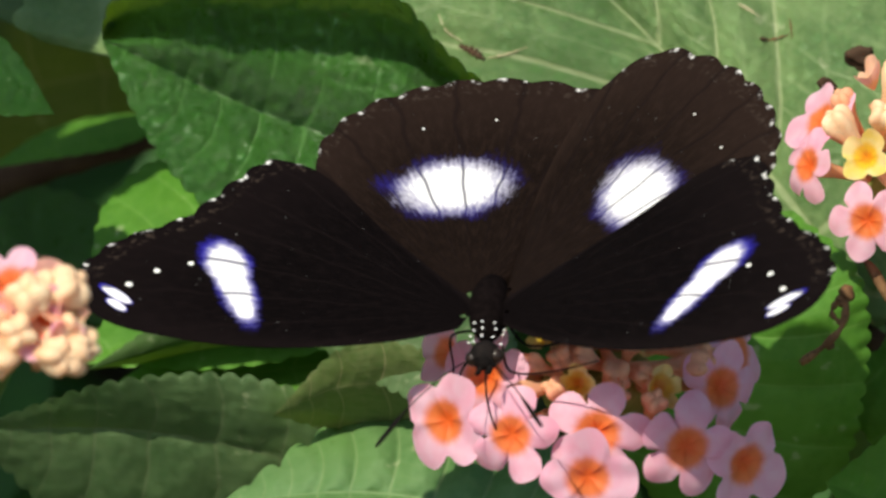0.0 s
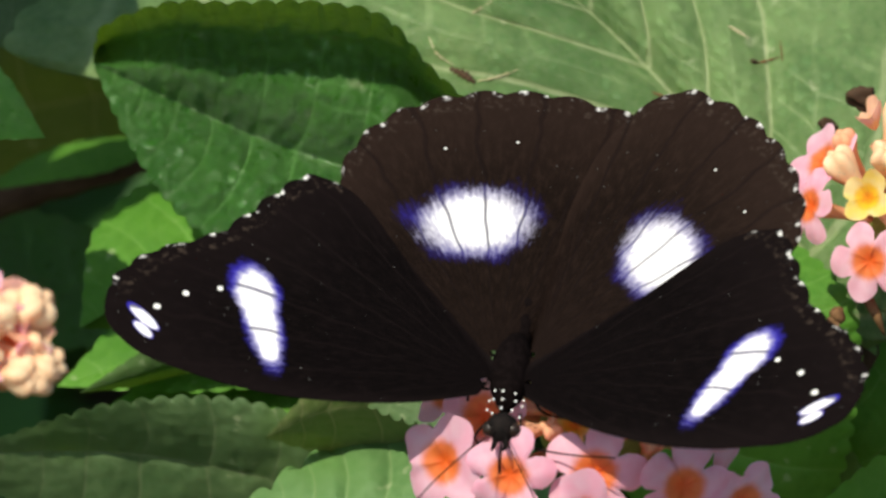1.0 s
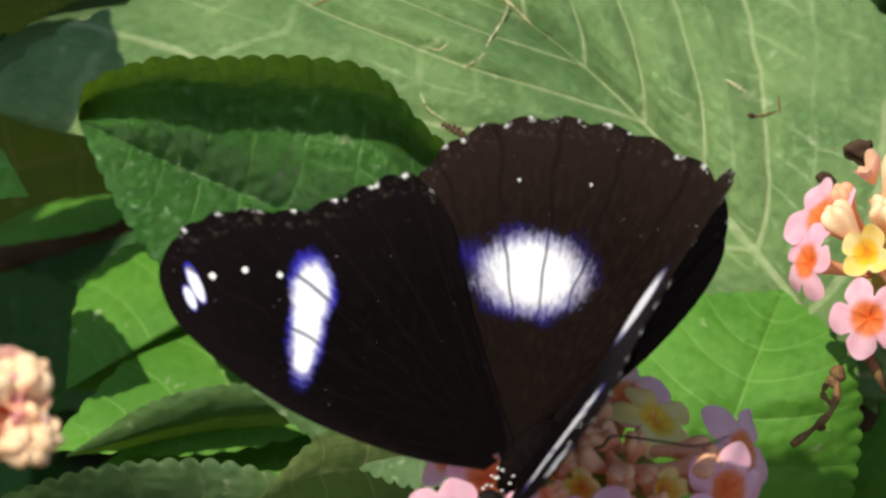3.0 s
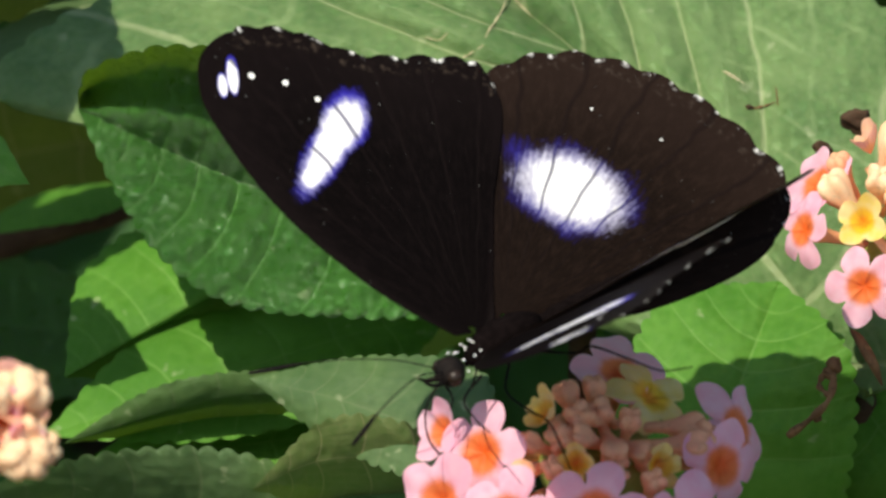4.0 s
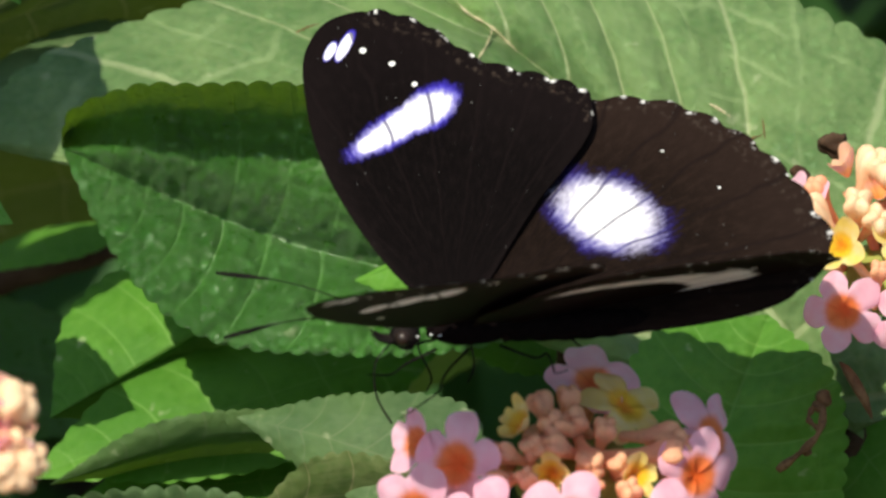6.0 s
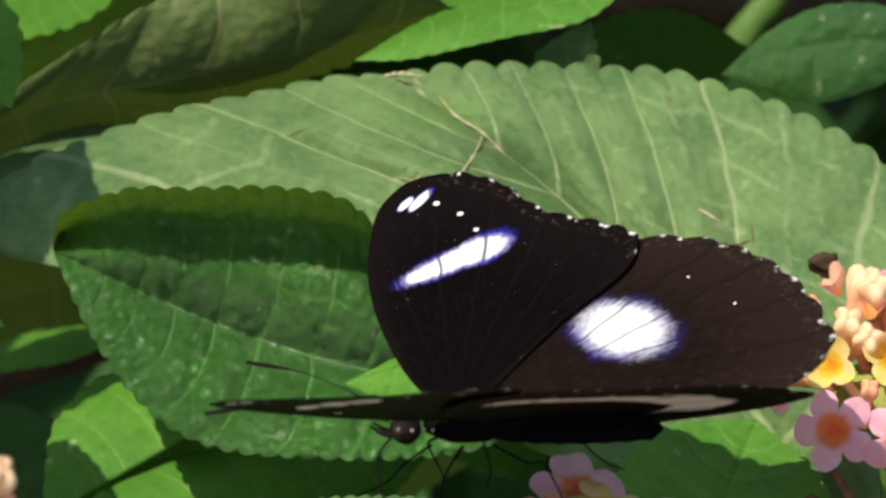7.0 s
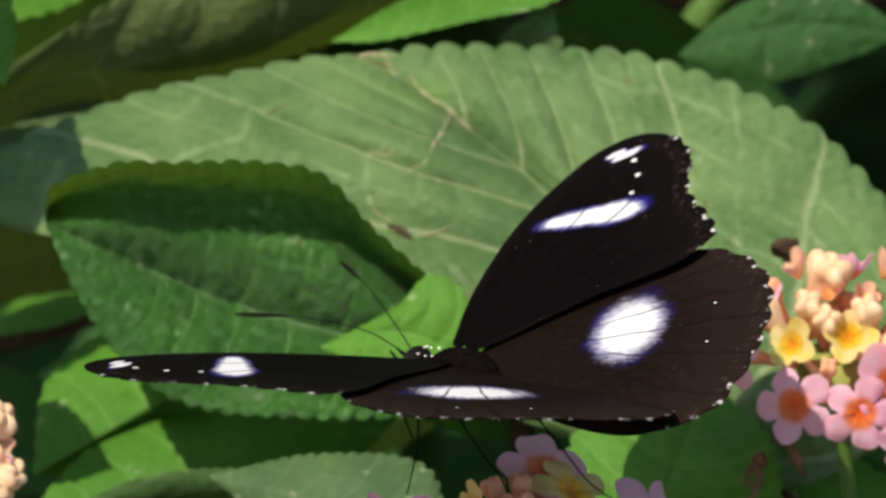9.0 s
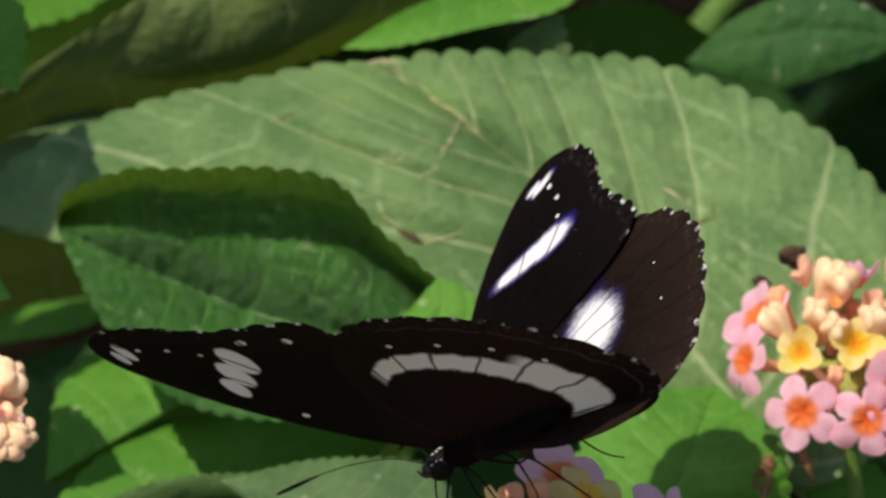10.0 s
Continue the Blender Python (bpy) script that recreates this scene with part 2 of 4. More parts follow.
def leaf(label, material, parent, mid, left, right, teeth=(26, 26), tooth=9.0, bow=(30.0, 30.0), arch=0.002, fold=(0.0, 0.0), quilt=0.0005, laterals=7, ruffle=0.00022, crowd=1.6, n=(150, 30)):
    """A toothed leaf in the plan: its midrib from base to tip and its two margins. bow: how far the side veins sag towards the base;
    arch: swelling of each half towards the eye; fold: extra depth of the middle of the left and right half; quilt: puckering between the veins."""
    ns, nq = n
    m, sides = spline(mid, ns), (spline(left, ns), spline(right, ns))
    arcs = [np.concatenate([[0], np.cumsum(np.linalg.norm(np.diff(e[:, :2], axis=0), axis=1))]) for e in sides]
    arcs = [a / a[-1] for a in arcs]
    tang = np.gradient(m, axis=0)
    tang /= np.linalg.norm(tang[:, :2], axis=1)[:, None] + 1e-9
    points, uvs, flat = [], [], []
    for i in range(ns + 1):
        s = i / ns
        row, urow = [], []
        for j in range(-nq, nq + 1):
            h = 0 if j < 0 else 1
            q = abs(j) / nq
            edge = sides[h][i]
            across = edge - m[i]
            length = math.hypot(across[0], across[1]) + 1e-6
            ctrl = m[i] + 0.5 * across - tang[i] * min(bow[h], 0.28 * length)
            p = (1 - q) ** 2 * m[i] + 2 * q * (1 - q) * ctrl + q * q * edge
            bite = abs(math.sin(math.pi * teeth[h] * arcs[h][i])) ** 0.7 - 0.6
            grow = tooth * bite * max(0.0, (q - 0.82) / 0.18) ** 1.5 * min(1.0, length / 60)
            p = p + grow * across / length
            swell = math.sin(math.pi * q)
            puck = abs(math.cos(math.pi * laterals * (s + crowd * max(0.0, s - 0.6) ** 2)))
            p[2] += fold[h] * math.sin(math.pi * q**3) - arch * swell * min(1.0, length / 450) - quilt * (0.35 if fold[h] else 1.0) * (0.35 + 0.65 * puck) * swell**0.6 * min(1.0, length / 120) * min(1.0, (1.02 - s) / 0.4)
            p[2] += 0.0004 * noise.noise((p[0] * 0.012, p[1] * 0.012, s)) + ruffle * noise.noise((p[0] * 0.05, p[1] * 0.05, 3))
            row.append(at(*p))
            flat.append(p)
            urow.append((s, j / nq))
        points.append(row)
        uvs.append(urow)
    return part("leaf", grid_mesh(points, uvs, "blade"), material, parent, label), np.array(flat)


def depth_on(grid, u, v):
    """The depth of a leaf's surface at a place of the plan."""
    k = np.argmin((grid[:, 0] - u) ** 2 + (grid[:, 1] - v) ** 2)
    return float(grid[k, 2])


def stalk(label, material, parent, points, r0, r1, name="stem"):
    """A round stem through points (u, v, d) of the plan."""
    p = [at(*q) for q in spline(points, 24)]
    return part(name, tube(p, np.linspace(r0, r1, 25) * (1 + 0.06 * np.sin(np.arange(25) * 1.7)), 10), material, parent, label)


# ---- the ground and the thicket behind ----
GROUND = -0.45


def build_ground():
    bm = bmesh.new()
    z = GROUND
    size, cells = 400.0, 40
    pts = []
    for i in range(cells + 1):
        row = []
        for j in range(cells + 1):
            x, y = (((k / cells) * 2 - 1) for k in (j, i))
            x, y = size * x * abs(x) ** 3, size * y * abs(y) ** 3
            row.append((x, y, z + 0.03 * noise.noise((x * 2, y * 2, 0))))
        pts.append(row)
    bm = grid_mesh(pts, [[(0, 0)] * (cells + 1)] * (cells + 1), "flat")
    tagged(part("ground", bm, SOIL), "bare brown soil under the shrubs", "ground", kind="structure")


def small_leaf(bm, lay, place, turn, size):
    """One coarse pointed leaf of the thicket."""
    cols = []
    for i in range(7):
        s = i / 6
        w = 0.33 * math.sin(math.pi * s**0.75) ** 0.8 + 0.01
        cols.append([bm.verts.new(place + turn @ (size * Vector((s - 0.1, q * w, -0.25 * abs(q) * w + 0.12 * math.sin(3 * s))))) for q in (-1, -0.5, 0, 0.5, 1)])
    for i in range(6):
        for j in range(4):
            f = bm.faces.new((cols[i][j], cols[i + 1][j], cols[i + 1][j + 1], cols[i][j + 1]))
            for loop, (a, b) in zip(f.loops, ((i, j), (i + 1, j), (i + 1, j + 1), (i, j + 1))):
                loop[lay].uv = (a / 6, b / 2 - 1)


def build_thicket():
    rng = random.Random(7)
    bm = bmesh.new()
    lay = bm.loops.layers.uv.new("blade")
    made = 0
    while made < 3000:
        place = Vector((rng.uniform(-0.75, 0.75), rng.uniform(-0.12, 1.25), rng.uniform(GROUND + 0.02, 0.30)))
        d = (place - EYE).dot(AHEAD) - 1
        ray = (place - EYE) / (1 + d)
        u, v = ray.dot(RIGHT) / STEP + 784, 441 - ray.dot(UP) / STEP
        dome = (place.x / 0.75) ** 2 + ((place.y - 0.5) / 0.75) ** 2 + ((place.z - GROUND) / 0.75) ** 2
        open_air = d < 0.22 and -1300 < u < 2900 and v < 2700
        if dome > 1 or open_air:
            continue
        made += 1
        turn = Euler((rng.uniform(-0.7, 0.7), rng.uniform(-0.2, 0.9), rng.uniform(0, 6.28))).to_matrix()
        small_leaf(bm, lay, place, turn, rng.uniform(0.045, 0.085))
    tagged(part("thicket", bm, SHADE_DEEP), "dense dark green thicket of lantana leaves behind", "foliage", kind="stuff")


# ---- the lantana shrub: leaves and stems ----
def build_shrub():
    bush = tagged(new("lantana_shrub"), "leafy green lantana shrub with toothed veined leaves", "shrub")
    # the broad pale leaf behind the butterfly
    broad, surface = leaf("broad pale grey-green leaf with net of veins", PALE, bush,
         [(0.0, 1480, 1010, 0.020), (0.22, 1360, 830, 0.027), (0.45, 1200, 630, 0.033), (0.68, 1020, 440, 0.040), (0.85, 880, 325, 0.046), (1.0, 690, 190, 0.052)],
         [(0.0, 1480, 1010, 0.020), (0.06, 1380, 960, 0.022), (0.14, 1050, 900, 0.026), (0.24, 620, 690, 0.034), (0.32, 200, 555, 0.041), (0.38, -60, 480, 0.045), (0.45, 40, 345, 0.049), (0.5, 170, 292, 0.0505), (0.7, 455, 218, 0.052), (0.86, 600, 190, 0.052), (1.0, 690, 190, 0.052)],
         [(0.0, 1480, 1010, 0.020), (0.05, 1680, 880, 0.022), (0.11, 1730, 620, 0.030), (0.19, 1560, 350, 0.041), (0.25, 1405, 258, 0.046), (0.32, 1250, 203, 0.050), (0.5, 1062, 178, 0.052), (0.7, 915, 171, 0.053), (0.88, 785, 173, 0.053), (1.0, 690, 190, 0.052)],
         teeth=(37, 29), tooth=17, bow=(50, 170), arch=0.004, quilt=0.0022, laterals=7.5, ruffle=0.0003, crowd=0.3, n=(320, 48))
    # its scars: dry tip, miner's trails, bitten hole and specks
    for material, r, pts in ((SCAR, 0.00045, [(668, 192), (700, 186), (742, 192)]), (DRY, 0.00022, [(690, 198), (725, 205), (748, 218)]),
                             (SCAR, 0.00030, [(770, 225), (800, 262), (845, 290), (892, 335)]), (SCAR, 0.00026, [(848, 292), (835, 325), (812, 360), (802, 385)]),
                             (SCAR, 0.00020, [(802, 385), (770, 405), (745, 415)]), (DRY, 0.00024, [(500, 298), (522, 288), (545, 282)]),
                             (WOOD, 0.0011, [(728, 505), (750, 517), (772, 530)]), (SCAR, 0.00024, [(768, 530), (810, 522), (850, 508)]),
                             (SCAR, 0.00045, [(1228, 428), (1246, 438), (1266, 452)]), (DRY, 0.00030, [(1262, 492), (1285, 494), (1320, 484)]),
                             (DRY, 0.00022, [(1322, 455), (1326, 490)]), (WOOD, 0.0005, [(1268, 490), (1274, 492), (1282, 494)]), (DRY, 0.00035, [(1092, 548), (1107, 553), (1120, 560)]), (SCAR, 0.00022, [(690, 450), (705, 480), (735, 500)]), (SCAR, 0.0002, [(700, 370), (725, 375), (740, 362)])):
        line = [(u, v, depth_on(surface, u, v) - 0.0001) for u, v in pts]
        p = [at(*q) for q in spline(line, 16)]
        part("leaf_scar", tube(p, [max(0.00005, 0.45 * r * (0.35 + 0.65 * math.sin(math.pi * k / 16)) * (1 + 0.5 * math.sin(k * 2.1 + pts[0][0]))) for k in range(17)], 6), material, broad, "dry brown scar on the leaf")
    # the glossy leaf folded like a trough in front of it
    leaf("glossy green leaf folded like a trough", GREEN, bush,
         [(0.0, 980, 800, 0.024), (0.25, 760, 738, 0.026), (0.5, 540, 685, 0.029), (0.75, 330, 610, 0.032), (1.0, 85, 497, 0.036)],
         [(0.0, 980, 800, 0.024), (0.2, 800, 858, 0.020), (0.42, 560, 866, 0.0215), (0.62, 340, 836, 0.0245), (0.78, 215, 740, 0.028), (0.9, 140, 620, 0.032), (1.0, 85, 497, 0.036)],
         [(0.0, 980, 800, 0.024), (0.22, 800, 600, 0.022), (0.36, 690, 500, 0.0160), (0.46, 620, 420, 0.0130), (0.6, 500, 388, 0.013), (0.75, 330, 388, 0.015), (0.88, 190, 396, 0.019), (0.95, 96, 440, 0.030), (1.0, 85, 497, 0.036)],
         teeth=(30, 26), tooth=9, bow=(45, 45), arch=0.0012, fold=(0.0, 0.0100), quilt=0.0019, laterals=9, ruffle=0.0006, n=(220, 40))
    # bright lit leaves below it
    leaf("bright yellow-green leaf in sun", BRIGHT, bush,
         [(480, 740, 0.055), (350, 810, 0.051), (200, 895, 0.049), (62, 975, 0.050)],
         [(480, 720, 0.055), (400, 880, 0.080), (230, 970, 0.073), (62, 975, 0.050)],
         [(480, 720, 0.055), (250, 690, 0.061), (95, 790, 0.057), (62, 975, 0.050)], teeth=(16, 16), tooth=8, n=(90, 20))
    leaf("bright green leaf in sun", BRIGHT, bush,
         [(760, 850, 0.051), (560, 900, 0.048), (330, 975, 0.045), (20, 1080, 0.043)],
         [(760, 850, 0.051), (600, 1010, 0.043), (330, 1085, 0.039), (20, 1080, 0.043)],
         [(760, 850, 0.051), (500, 840, 0.055), (220, 890, 0.051), (20, 1080, 0.043)], teeth=(18, 18), tooth=8, n=(90, 20))
    leaf("bright green leaf behind the flower head", BRIGHT, bush,
         [(1020, 900, 0.040), (900, 830, 0.042), (800, 780, 0.044), (720, 720, 0.046)],
         [(1020, 900, 0.040), (880, 900, 0.036), (760, 830, 0.040), (720, 720, 0.046)],
         [(1020, 900, 0.040), (960, 770, 0.046), (830, 680, 0.050), (720, 720, 0.046)], teeth=(12, 12), tooth=8, n=(60, 16))
    leaf("bright yellow-green leaf with a scalloped edge", BRIGHT, bush,
         [(930, 830, 0.0195), (830, 735, 0.0205), (720, 705, 0.0215), (600, 735, 0.0225)],
         [(930, 830, 0.0195), (800, 790, 0.0200), (690, 770, 0.0210), (600, 735, 0.0225)],
         [(930, 830, 0.0195), (890, 660, 0.0210), (810, 598, 0.0220), (740, 660, 0.0222), (600, 735, 0.0225)], teeth=(12, 16), tooth=9, n=(80, 16))
    leaf("yellow-green leaf beyond the branch", BRIGHT, bush,
         [(-120, 730, 0.10), (0, 690, 0.10), (110, 660, 0.10), (230, 640, 0.10)],
         [(-120, 730, 0.10), (10, 710, 0.098), (120, 690, 0.098), (230, 640, 0.10)],
         [(-120, 730, 0.10), (-10, 660, 0.104), (110, 630, 0.104), (230, 640, 0.10)], teeth=(10, 10), tooth=5, n=(50, 12))
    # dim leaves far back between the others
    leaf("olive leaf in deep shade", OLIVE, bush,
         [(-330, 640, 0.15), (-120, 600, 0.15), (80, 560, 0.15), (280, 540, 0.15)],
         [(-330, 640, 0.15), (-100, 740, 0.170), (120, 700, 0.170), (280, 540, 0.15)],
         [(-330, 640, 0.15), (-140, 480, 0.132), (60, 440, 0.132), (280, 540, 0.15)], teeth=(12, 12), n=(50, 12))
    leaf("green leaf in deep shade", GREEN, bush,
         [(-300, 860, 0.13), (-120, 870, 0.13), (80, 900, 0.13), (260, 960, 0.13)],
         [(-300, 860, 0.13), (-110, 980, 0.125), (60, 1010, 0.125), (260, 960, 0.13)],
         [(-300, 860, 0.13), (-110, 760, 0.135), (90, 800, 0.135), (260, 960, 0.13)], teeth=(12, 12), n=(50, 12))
    leaf("olive leaf in deep shade", SHADE_DULL, bush,
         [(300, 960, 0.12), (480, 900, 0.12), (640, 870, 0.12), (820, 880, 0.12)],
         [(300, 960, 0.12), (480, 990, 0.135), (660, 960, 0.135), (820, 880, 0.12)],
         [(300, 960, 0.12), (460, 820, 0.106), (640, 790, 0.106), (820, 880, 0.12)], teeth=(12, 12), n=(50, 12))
    # shaded leaves along the bottom
    leaf("bright green leaf between the shaded ones", BRIGHT, bush,
         [(640, 1060, 0.046), (440, 1085, 0.045), (260, 1110, 0.044), (60, 1150, 0.043)],
         [(640, 1060, 0.046), (440, 1190, 0.040), (240, 1200, 0.040), (60, 1150, 0.043)],
         [(640, 1060, 0.046), (460, 1020, 0.050), (260, 1030, 0.050), (60, 1150, 0.043)], teeth=(12, 12), tooth=6, n=(60, 16))
    leaf("dull green toothed leaf in shade", SHADE_DULL, bush,
         [(560, 1000, 0.030), (330, 1012, 0.034), (60, 1092, 0.036)],
         [(560, 1000, 0.030), (420, 1045, 0.042), (220, 1072, 0.043), (60, 1092, 0.036)],
         [(560, 1000, 0.030), (430, 962, 0.031), (230, 990, 0.033), (60, 1092, 0.036)], teeth=(14, 22), tooth=9, n=(80, 16))
    leaf("dark toothed leaf in shade", SHADE_DULL, bush,
         [(700, 1330, 0.020), (420, 1250, 0.024), (150, 1200, 0.028), (-160, 1200, 0.030)],
         [(700, 1330, 0.020), (420, 1420, 0.038), (100, 1420, 0.042), (-160, 1200, 0.030)],
         [(700, 1330, 0.020), (430, 1125, 0.017), (140, 1108, 0.020), (-160, 1200, 0.030)], teeth=(24, 26), tooth=12, quilt=0.001, laterals=7, n=(140, 26))
    leaf("grey-green leaf in half shade", SHADE_DULL, bush,
         [(840, 1110, 0.004), (690, 1060, 0.007), (540, 1010, 0.010), (390, 975, 0.014)],
         [(840, 1110, 0.004), (690, 1150, 0.003), (540, 1090, 0.010), (390, 975, 0.014)],
         [(840, 1110, 0.004), (800, 960, 0.011), (600, 935, 0.013), (390, 975, 0.014)], teeth=(20, 22), tooth=10, laterals=7, n=(110, 22))
    leaf("curled olive-green leaf", OLIVE, bush,
         [(830, 1140, 0.004), (660, 1118, 0.007), (520, 1120, 0.009), (396, 1172, 0.011)],
         [(830, 1140, 0.004), (680, 1185, 0.016), (520, 1200, 0.018), (396, 1172, 0.011)],
         [(830, 1140, 0.004), (660, 1052, 0.004), (520, 1052, 0.006), (396, 1172, 0.011)], teeth=(14, 18), tooth=9, laterals=5, n=(90, 18))
    leaf("pale green scalloped leaf under the flowers", MINT, bush,
         [(1010, 1420, 0.004), (800, 1350, 0.006), (560, 1310, 0.009), (300, 1330, 0.012)],
         [(1010, 1420, 0.004), (780, 1500, -0.004), (520, 1480, 0.0), (300, 1330, 0.012)],
         [(1010, 1420, 0.004), (860, 1170, 0.016), (560, 1170, 0.018), (300, 1330, 0.012)], teeth=(18, 14), tooth=24, quilt=0.0022, laterals=9, n=(180, 30))
    # the fresh toothed leaf beside the middle flower head
    leaf("fresh green toothed leaf beside the flower head", BRIGHT, bush,
         [(1120, 1380, 0.026), (1180, 1190, 0.0175), (1250, 1010, 0.012), (1330, 800, 0.020)],
         [(1120, 1380, 0.026), (1010, 1190, 0.0175), (1040, 1000, 0.012), (1130, 830, 0.018), (1330, 800, 0.020)],
         [(1120, 1380, 0.026), (1390, 1300, 0.023), (1460, 1110, 0.015), (1450, 920, 0.012), (1330, 800, 0.020)], teeth=(26, 26), tooth=12, quilt=0.001, n=(130, 26))
    leaf("green leaf in half shade", FRESH, bush,
         [(1760, 1380, 0.036), (1620, 1200, 0.030), (1500, 1050, 0.027), (1420, 930, 0.03)],
         [(1760, 1380, 0.036), (1560, 1300, 0.030), (1410, 1120, 0.026), (1420, 930, 0.03)],
         [(1760, 1380, 0.036), (1760, 1100, 0.036), (1600, 940, 0.035), (1420, 930, 0.03)], teeth=(18, 18), tooth=10, n=(90, 20))
    leaf("green leaf edge in half shade", FRESH, bush,
         [(1720, 1500, -0.004), (1610, 1400, 0.0), (1500, 1330, 0.004), (1390, 1290, 0.008)],
         [(1720, 1500, -0.004), (1600, 1500, -0.01), (1480, 1420, -0.004), (1390, 1290, 0.008)],
         [(1720, 1500, -0.004), (1700, 1250, 0.008), (1540, 1190, 0.012), (1390, 1290, 0.008)], teeth=(16, 16), tooth=10, n=(80, 18))
    # upper leaves
    leaf("olive leaf seen from its shaded underside", OLIVE, bush,
         [(790, 70, 0.068), (560, 140, 0.070), (365, 182, 0.072), (100, 236, 0.075), (-160, 330, 0.078)],
         [(790, 70, 0.068), (660, 150, 0.088), (480, 215, 0.090), (280, 290, 0.090), (60, 350, 0.088), (-160, 330, 0.078)],
         [(790, 70, 0.068), (640, -40, 0.056), (500, 0, 0.060), (420, 20, 0.066), (330, 42, 0.067), (250, 66, 0.066), (110, 150, 0.067), (-160, 330, 0.078)], teeth=(26, 24), tooth=14, quilt=0.0016, laterals=5, n=(160, 26))
    leaf("dull leaf deep in shade", SHADE_DEEP, bush,
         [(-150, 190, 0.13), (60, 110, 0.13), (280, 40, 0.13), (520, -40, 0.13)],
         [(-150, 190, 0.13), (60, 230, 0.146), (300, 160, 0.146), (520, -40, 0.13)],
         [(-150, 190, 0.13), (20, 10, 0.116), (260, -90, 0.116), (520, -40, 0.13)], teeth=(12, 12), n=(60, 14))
    leaf("grey-green leaf behind the broad leaf", SHADE_DULL, bush,
         [(330, 330, 0.075), (200, 330, 0.074), (60, 350, 0.073), (-200, 440, 0.072)],
         [(330, 330, 0.075), (220, 430, 0.072), (40, 480, 0.070), (-200, 440, 0.072)],
         [(330, 330, 0.075), (190, 275, 0.080), (80, 290, 0.080), (-200, 440, 0.072)], teeth=(12, 14), tooth=12, n=(60, 14))
    leaf("bright green leaf tip in sun", BRIGHT, bush,
         [(1110, 30, 0.060), (960, 66, 0.058), (800, 105, 0.056), (620, 163, 0.055)],
         [(1110, 30, 0.060), (1030, 92, 0.056), (880, 125, 0.054), (720, 160, 0.054), (620, 163, 0.055)],
         [(1110, 30, 0.060), (1000, 22, 0.066), (880, 48, 0.064), (750, 88, 0.06), (620, 163, 0.055)], teeth=(16, 16), tooth=5, n=(80, 16))
    leaf("green leaf in sun", FRESH, bush,
         [(1260, -110, 0.075), (1060, -40, 0.075), (880, 10, 0.074), (700, 70, 0.073)],
         [(1260, -110, 0.075), (1100, 20, 0.068), (900, 60, 0.068), (700, 70, 0.073)],
         [(1260, -110, 0.075), (1060, -130, 0.084), (850, -90, 0.082), (700, 70, 0.073)], teeth=(16, 16), n=(60, 14))
    leaf("dark green leaf in shade", SHADE_DEEP, bush,
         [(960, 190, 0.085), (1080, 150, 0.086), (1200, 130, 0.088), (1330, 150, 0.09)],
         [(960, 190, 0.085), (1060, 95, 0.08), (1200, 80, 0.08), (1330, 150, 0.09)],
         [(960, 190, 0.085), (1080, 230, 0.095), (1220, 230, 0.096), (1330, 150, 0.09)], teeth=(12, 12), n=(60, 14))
    leaf("blue-green leaf with a lit top edge", SHADE_DEEP, bush,
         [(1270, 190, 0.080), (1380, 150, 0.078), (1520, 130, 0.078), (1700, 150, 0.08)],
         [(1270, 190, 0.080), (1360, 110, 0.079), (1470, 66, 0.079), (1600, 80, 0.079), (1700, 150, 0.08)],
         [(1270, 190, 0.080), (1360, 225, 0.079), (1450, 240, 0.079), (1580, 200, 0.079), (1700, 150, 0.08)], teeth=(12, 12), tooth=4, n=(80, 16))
    leaf("small pale leaf tip standing upright", PALE, bush,
         [(985, 300, 0.062), (985, 220, 0.061), (1000, 150, 0.06), (1040, 96, 0.06)],
         [(985, 300, 0.062), (930, 230, 0.061), (935, 165, 0.06), (985, 120, 0.06), (1040, 96, 0.06)],
         [(985, 300, 0.062), (1060, 240, 0.061), (1050, 150, 0.06), (1042, 115, 0.06), (1040, 96, 0.06)], teeth=(9, 9), tooth=9, n=(60, 12))
    leaf("bright leaf in sun", FRESH, bush,
         [(-160, 120, 0.095), (0, 60, 0.094), (120, 10, 0.093), (290, -60, 0.092)],
         [(-160, 120, 0.095), (0, 125, 0.088), (160, 80, 0.088), (290, -60, 0.092)],
         [(-160, 120, 0.095), (-60, -20, 0.10), (80, -80, 0.1), (290, -60, 0.092)], teeth=(14, 14), n=(60, 14))
    leaf("pale leaf tip", BRIGHT, bush,
         [(-140, -40, 0.045), (-70, 80, 0.045), (-20, 170, 0.045), (14, 245, 0.045)],
         [(-140, -40, 0.045), (-120, 90, 0.045), (-60, 200, 0.045), (14, 245, 0.045)],
         [(-140, -40, 0.045), (10, 60, 0.045), (32, 160, 0.045), (14, 245, 0.045)], teeth=(10, 10), n=(50, 12))
    leaf("green leaf tip in sun", GREEN, bush,
         [(-320, 430, 0.02), (-190, 510, 0.02), (-90, 570, 0.02), (0, 632, 0.02)],
         [(-320, 430, 0.02), (-220, 590, 0.018), (-100, 632, 0.018), (0, 632, 0.02)],
         [(-320, 430, 0.02), (-160, 450, 0.024), (-70, 520, 0.022), (0, 632, 0.02)], teeth=(12, 12), tooth=6, n=(60, 14))
